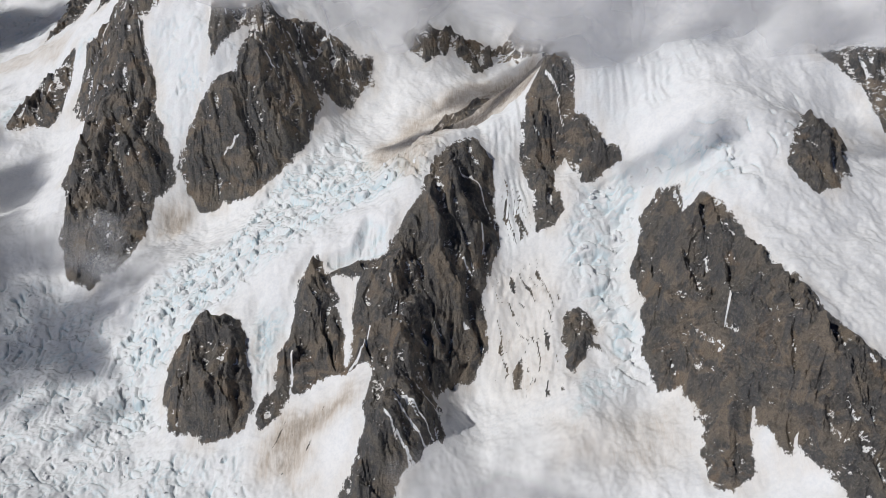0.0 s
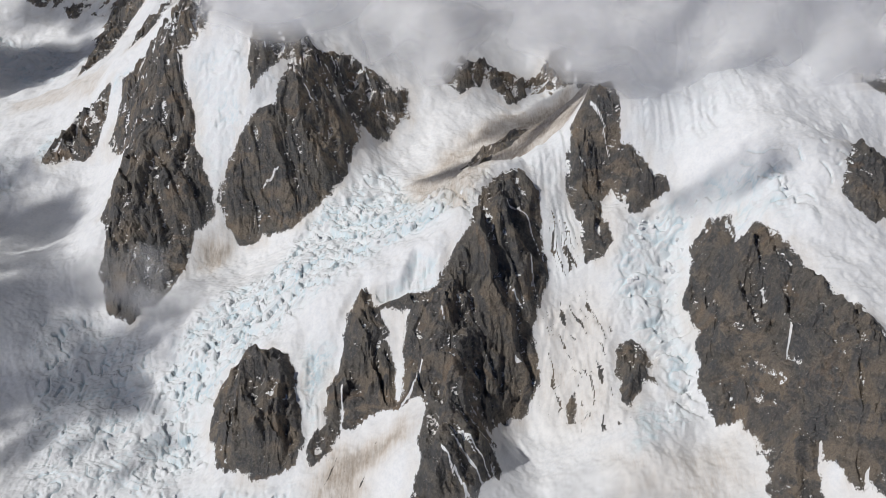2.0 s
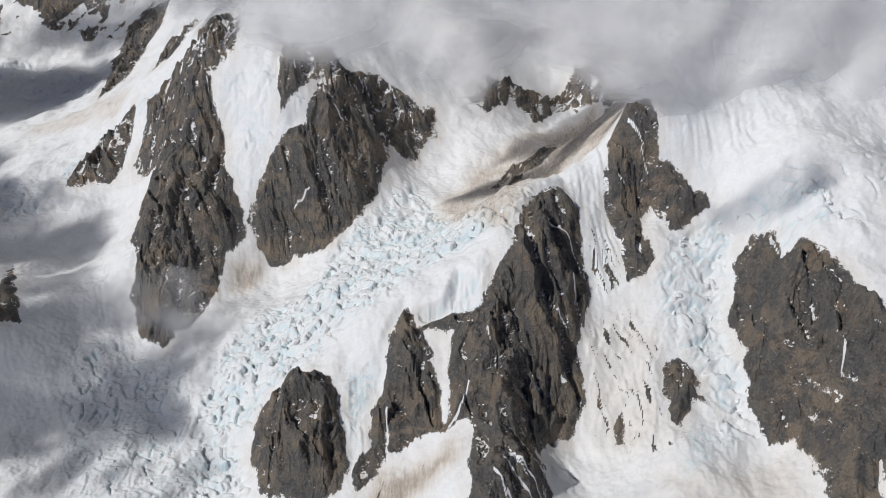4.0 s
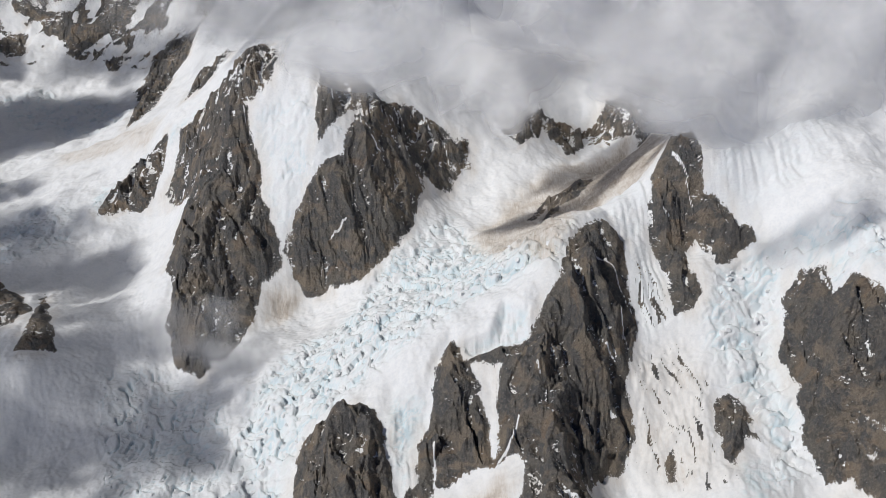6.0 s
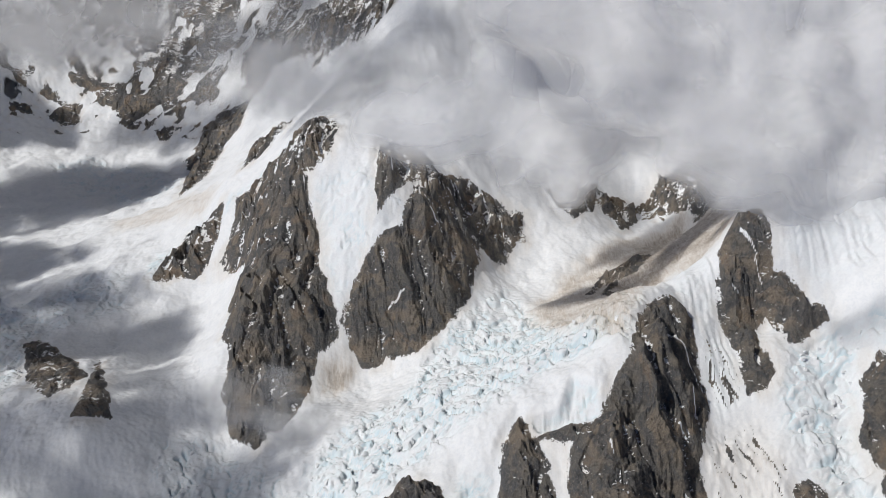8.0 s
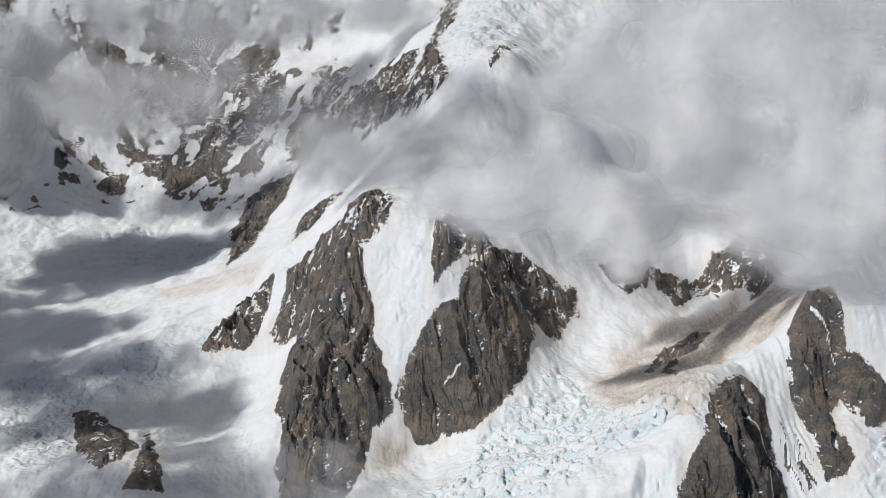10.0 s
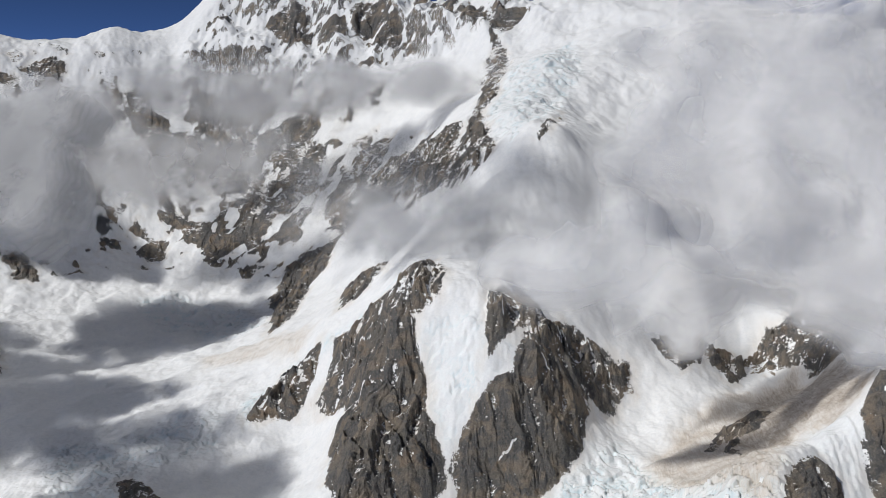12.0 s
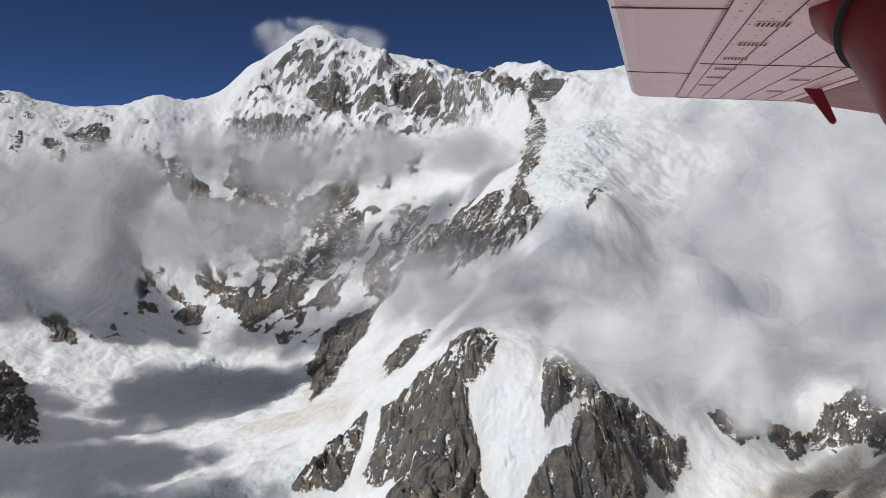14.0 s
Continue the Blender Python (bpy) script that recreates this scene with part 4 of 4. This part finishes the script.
cloud("cloud", "grey cloud bank at the side of the glacier bowl", (-2150, 2600, 800), (420, -60, 0), (0, 200, 270), 30, 9, 15, 0.46, (80, 60), 220, 0.3, 240, mist=DIM_MIST)
cloud("cloud", "grey mist clinging to the tops of two buttresses", (-640, 2160, 740), (320, 0, 10), (0, 110, 120), 35, 8, 49, 0.22, (80, 50), 130, 0.15, 200, mist=DIM_MIST)
cloud("cloud_wisp", "thin dark wisp of mist at a buttress foot", (-670, 1400, 235), (150, 20, 0), (0, 60, 80), 25, 5, 71, 0.24, (50, 40), 50, 0.0, 90, mist=DIM_MIST)
cloud("cloud_wisp", "thin white wisp of mist over a snow apron", (90, 850, 200), (180, 0, 0), (0, 50, 60), 25, 4, 77, 0.25, (50, 40), 40, 0.0, 90, mist=DIM_MIST)
# Unseen cloud decks, set out of view so their shadows fall on the glacier.
cloud("shade_cloud_deck", "unseen broad flat cloud deck placed to shade the lower glacier", (-1710, 920, 950), (450, 60, 0), (-120, 410, 0), 60, 4, 25, 0.38, (110, 110), 80, 0.02, 110)
cloud("shade_cloud_deck", "unseen broken flat cloud deck placed to shade the glacier bowl", (-2790, 1880, 1020), (720, 60, 0), (-350, 540, 0), 40, 5, 43, 0.45, (90, 110), 80, 0.12, 200)
cloud("shade_cloud_deck", "flat ragged cloud drifting above a rock island", (-1960, 1450, 950), (400, 40, 0), (-60, 360, 0), 60, 4, 33, 0.42, (110, 110), 80, 0.02, 115)
# Added for the shadow it throws on the upper snowfield.
cloud("cloud", "small ragged cloud added to shade the upper snowfield", (205, 1185, 840), (330, 50, 0), (0, 70, 30), 40, 5, 37, 0.24, (70, 50), 60, 0.1, 150)
# Unseen high decks, added out of view to dim the bowl, mist and bank.
cloud("shade_cloud_deck", "unseen high cloud deck added to shade the bowl and its mist", (-3480, 2980, 1500), (620, 60, 0), (-200, 540, 0), 40, 5, 57, 0.50, (80, 80), 80, 0.2, 260)
cloud("shade_cloud_deck", "unseen high cloud layer added to dim the mist and cloud bank", (-1620, 1870, 1900), (560, -660, 0), (300, 250, 0), 40, 4, 83, 0.26, (80, 60), 80, 0.25, 260)
SUMMIT = (-1790, 4800, 1735)
cloud("summit_cloud", "smooth thin cap cloud over the snowy summit", SUMMIT, (450, 20, -50), (0, 60, 175), 12, 5, 62, 0.3, (60, 40), 60, 0.2, 900, 0.15)


# ---- seracs on the icefall ----
def part(name, bm, material, parent, text=""):
    me = bpy.data.meshes.new(name)
    bm.to_mesh(me)
    bm.free()
    me.materials.append(material)
    ob = new(name, me)
    ob.parent = parent
    return tagged(ob, text)


def block_mesh(seed):
    """A broken block of ice, its top tilted."""
    rnd = random.Random(seed)
    bm = bmesh.new()
    bmesh.ops.create_cube(bm, size=1.0)
    bmesh.ops.bevel(bm, geom=bm.edges[:], offset=0.13, segments=1, affect="EDGES")
    for v in bm.verts:
        v.co.x += rnd.uniform(-0.12, 0.12) + 0.15 * v.co.z
        v.co.y += rnd.uniform(-0.12, 0.12)
        v.co.z += rnd.uniform(-0.1, 0.1) + (0.3 * v.co.x if v.co.z > 0 else 0)
    me = bpy.data.meshes.new("serac")
    bm.to_mesh(me)
    bm.free()
    me.materials.append(MOUNTAIN)
    return me


def height_at(x, y):
    j = int(np.clip(np.searchsorted(rows_y, y), 1, NY - 1))
    i = int(np.clip((x - west[j]) / (east[j] - west[j]) * (NX - 1), 0, NX - 1))
    return float(gz[j, i])


seracs = [block_mesh(k) for k in range(6)]
picker = random.Random(5)
bands = [next(o for o in bpy.data.objects if o.name.startswith("serac_band") and word in o["label"]) for word in ("bowl", "island")]
for owner, outline, many, big in ((bpy.data.objects["icefall"], "icefall", 260, 9.0), (bpy.data.objects["glacier"], "lower_seracs", 120, 6.0), (bpy.data.objects["hanging_glacier"], "hanging_icefall", 50, 8.0), (bands[0], "bowl_seracs", 30, 9.0), (bands[1], "left_seracs", 40, 7.0)):
    poly = OUTLINES[outline]
    made = 0
    while made < many:
        x, y = picker.uniform(min(p[0] for p in poly), max(p[0] for p in poly)), picker.uniform(min(p[1] for p in poly), max(p[1] for p in poly))
        if inside(poly, np.array([x]), np.array([y]))[0] < 8 or y < 880:
            continue
        ob = new("serac", seracs[made % 6])
        s = big * picker.uniform(0.5, 1.1)
        ob.matrix_world = pose(x, y, height_at(x, y) - 0.02 * s, picker.uniform(-14, 14), picker.uniform(-14, 14), picker.uniform(0, 180)) @ Matrix.Diagonal((s, 0.7 * s, 0.75 * s, 1))
        ob.parent = owner
        made += 1

# ---- the aircraft's wing, where it hangs at the end of the flight ----
PINK = plain("worn_pink_paint", (0.62, 0.37, 0.38), 0.34, 0.0, 0.16, 2.5)
RED = plain("dark_red_paint", (0.2, 0.013, 0.017), 0.42, 0.0, 0.3, 3.0, 0.2)
SEAM = plain("dark_seam", (0.12, 0.035, 0.035), 0.7)
BLACK = plain("black_rubber", (0.015, 0.015, 0.016), 0.6)
WHITE = plain("white_edge_paint", (0.72, 0.68, 0.68), 0.35, 0.0, 0.1, 4.0)
EYE_END = Vector((-528.444, 70.266, 1022.339))
C_WAY, S_WAY, N_WAY = Vector((0.9922, -0.1196, -0.0340)), Vector((0.1208, 0.9920, 0.0363)), Vector((0.0294, -0.0401, 0.9988))
frame_of_wing = Matrix(((C_WAY.x, S_WAY.x, N_WAY.x, 0), (C_WAY.y, S_WAY.y, N_WAY.y, 0), (C_WAY.z, S_WAY.z, N_WAY.z, 0), (0, 0, 0, 1)))
wing = tagged(new("aircraft_wing"), "pale pink aircraft wing underside with dark red strut", "aircraft wing")
wing.matrix_world = Matrix.Translation(EYE_END + Vector((0.745, 7.403, 0.706))) @ frame_of_wing


def slab(c0, c1, s0, s1, n0, n1, bevel=0.0):
    bm = bmesh.new()
    bmesh.ops.create_cube(bm, size=1.0)
    for v in bm.verts:
        v.co = Vector(((c0 + c1) / 2 + v.co.x * (c1 - c0), (s0 + s1) / 2 + v.co.y * (s1 - s0), (n0 + n1) / 2 + v.co.z * (n1 - n0)))
    if bevel:
        bmesh.ops.bevel(bm, geom=bm.edges[:], offset=bevel, segments=2, affect="EDGES")
    return bm


def skin(profile, s0, s1):
    """A length of wing with that profile, (c, n) points in order round it."""
    bm = bmesh.new()
    rings = [[bm.verts.new((c, s, n)) for c, n in profile] for s in (s0, s1)]
    for k in range(len(profile)):
        bm.faces.new((rings[0][k], rings[0][k - 1], rings[1][k - 1], rings[1][k]))
    bm.faces.new(rings[0])
    bm.faces.new(rings[1][::-1])
    bmesh.ops.recalc_face_normals(bm, faces=bm.faces[:])
    return bm


nose = [(0.10 - 0.10 * math.cos(a), 0.10 + 0.10 * math.sin(a)) for a in [radians(90 - 20 * k) for k in range(10)]]
part("wing_skin", skin(nose + [(0.38, 0.0), (1.30, 0.0), (1.30, 0.12), (0.5, 0.23)], -5.9, 0.0), PINK, wing)
part("aileron", skin([(1.315, 0.0), (2.24, -0.11), (2.24, -0.09), (1.315, 0.11)], -5.9, -0.02), RED, wing, "dark red aileron")
part("leading_edge_strip", skin([(c - 0.006, n) for c, n in nose[2:8]] + [(c + 0.004, n) for c, n in nose[7:1:-1]], -5.9, -0.002), WHITE, wing, "worn white leading edge")
for c, width in ((0.38, 0.006), (0.46, 0.003), (0.58, 0.003), (0.72, 0.004), (0.90, 0.003), (1.08, 0.003), (1.22, 0.004)):
    part("seam", slab(c - width / 3, c + width / 3, -5.9, -0.01, -0.004, 0.002), SEAM, wing)
for s, c1 in ((-4.72, 0.38), (-2.42, 0.38), (-0.06, 1.3), (-3.0, 1.3)):
    part("rib_seam", slab(0.03 if c1 < 1 else 0.40, c1, s - 0.003, s + 0.003, -0.004, 0.002), SEAM, wing)
for c, s in ((0.55, -4.41), (0.55, -3.85), (0.54, -3.28), (0.54, -2.76), (0.54, -2.2), (0.53, -1.57), (1.0, -2.2), (1.0, -1.2)):
    louvre = part("louvre", slab(c - 0.055, c + 0.055, s - 0.05, s + 0.05, -0.0035, 0.002), PINK, wing)
    for k in range(7):
        part("slot", slab(c - 0.046 + 0.0155 * k - 0.004, c - 0.046 + 0.0155 * k + 0.004, s - 0.035, s + 0.035, -0.006, 0.0), SEAM, louvre)
places = [(c, s) for s in np.arange(-5.8, -0.05, 0.14) for c in np.arange(0.42, 1.28, 0.055)] + [(0.37, s) for s in np.arange(-5.8, -0.05, 0.045)]
me = bpy.data.meshes.new("rivets")
ring = [(0.0065 * math.cos(k * math.pi / 3), 0.0065 * math.sin(k * math.pi / 3)) for k in range(6)]
me.from_pydata([(c + dx, s + dy, -0.0025) for c, s in places for dx, dy in ring], [], [tuple(range(6 * k + 5, 6 * k - 1, -1)) for k in range(len(places))])
me.materials.append(SEAM)
rivets = new("rivets", me)
rivets.parent = wing
rivets["kind"] = "stuff"
# the hinge fin under the aileron
fin = bmesh.new()
for n_ in (-0.012, 0.012):
    fin.faces.new([fin.verts.new((c, -1.5 + n_, n)) for c, n in ((1.14, 0.0), (1.25, 0.0), (1.36, -0.20), (1.345, -0.225), (1.32, -0.215))])
sides = fin.faces[:]
for k in range(5):
    fin.faces.new((sides[0].verts[k], sides[0].verts[k - 1], sides[1].verts[k - 1], sides[1].verts[k]))
bmesh.ops.recalc_face_normals(fin, faces=fin.faces[:])
part("hinge_fin", fin, RED, wing, "dark red hinge fin")


def tube(a, b, wide, flat, mat, name, text="", r2=1.0):
    a, b = Vector(a), Vector(b)
    bm = bmesh.new()
    bmesh.ops.create_cone(bm, cap_ends=True, segments=28, radius1=1, radius2=r2, depth=(b - a).length, matrix=Matrix.Diagonal((wide, flat, 1, 1)))
    turn = (b - a).to_track_quat("Z", "X").to_matrix().to_4x4()
    bmesh.ops.transform(bm, matrix=Matrix.Translation((a + b) / 2) @ turn, verts=bm.verts[:])
    for f in bm.faces:
        f.smooth = len(f.verts) == 4
    return part(name, bm, mat, wing, text)


STRUT_TOP, STRUT_END = (0.73, -4.79, 0.02), (0.85, -5.75, -0.55)
tube(STRUT_TOP, STRUT_END, 0.13, 0.09, RED, "strut", "dark red wing strut")
top, way_ = Vector(STRUT_TOP), (Vector(STRUT_END) - Vector(STRUT_TOP)).normalized()
tube(top - way_ * 0.05, top + way_ * 0.16, 0.165, 0.125, RED, "strut_fairing", "flared dark red strut fairing", 0.72)
tube(top + way_ * 0.15, top + way_ * 0.17, 0.145, 0.105, BLACK, "rubber_seal", "black rubber seal")
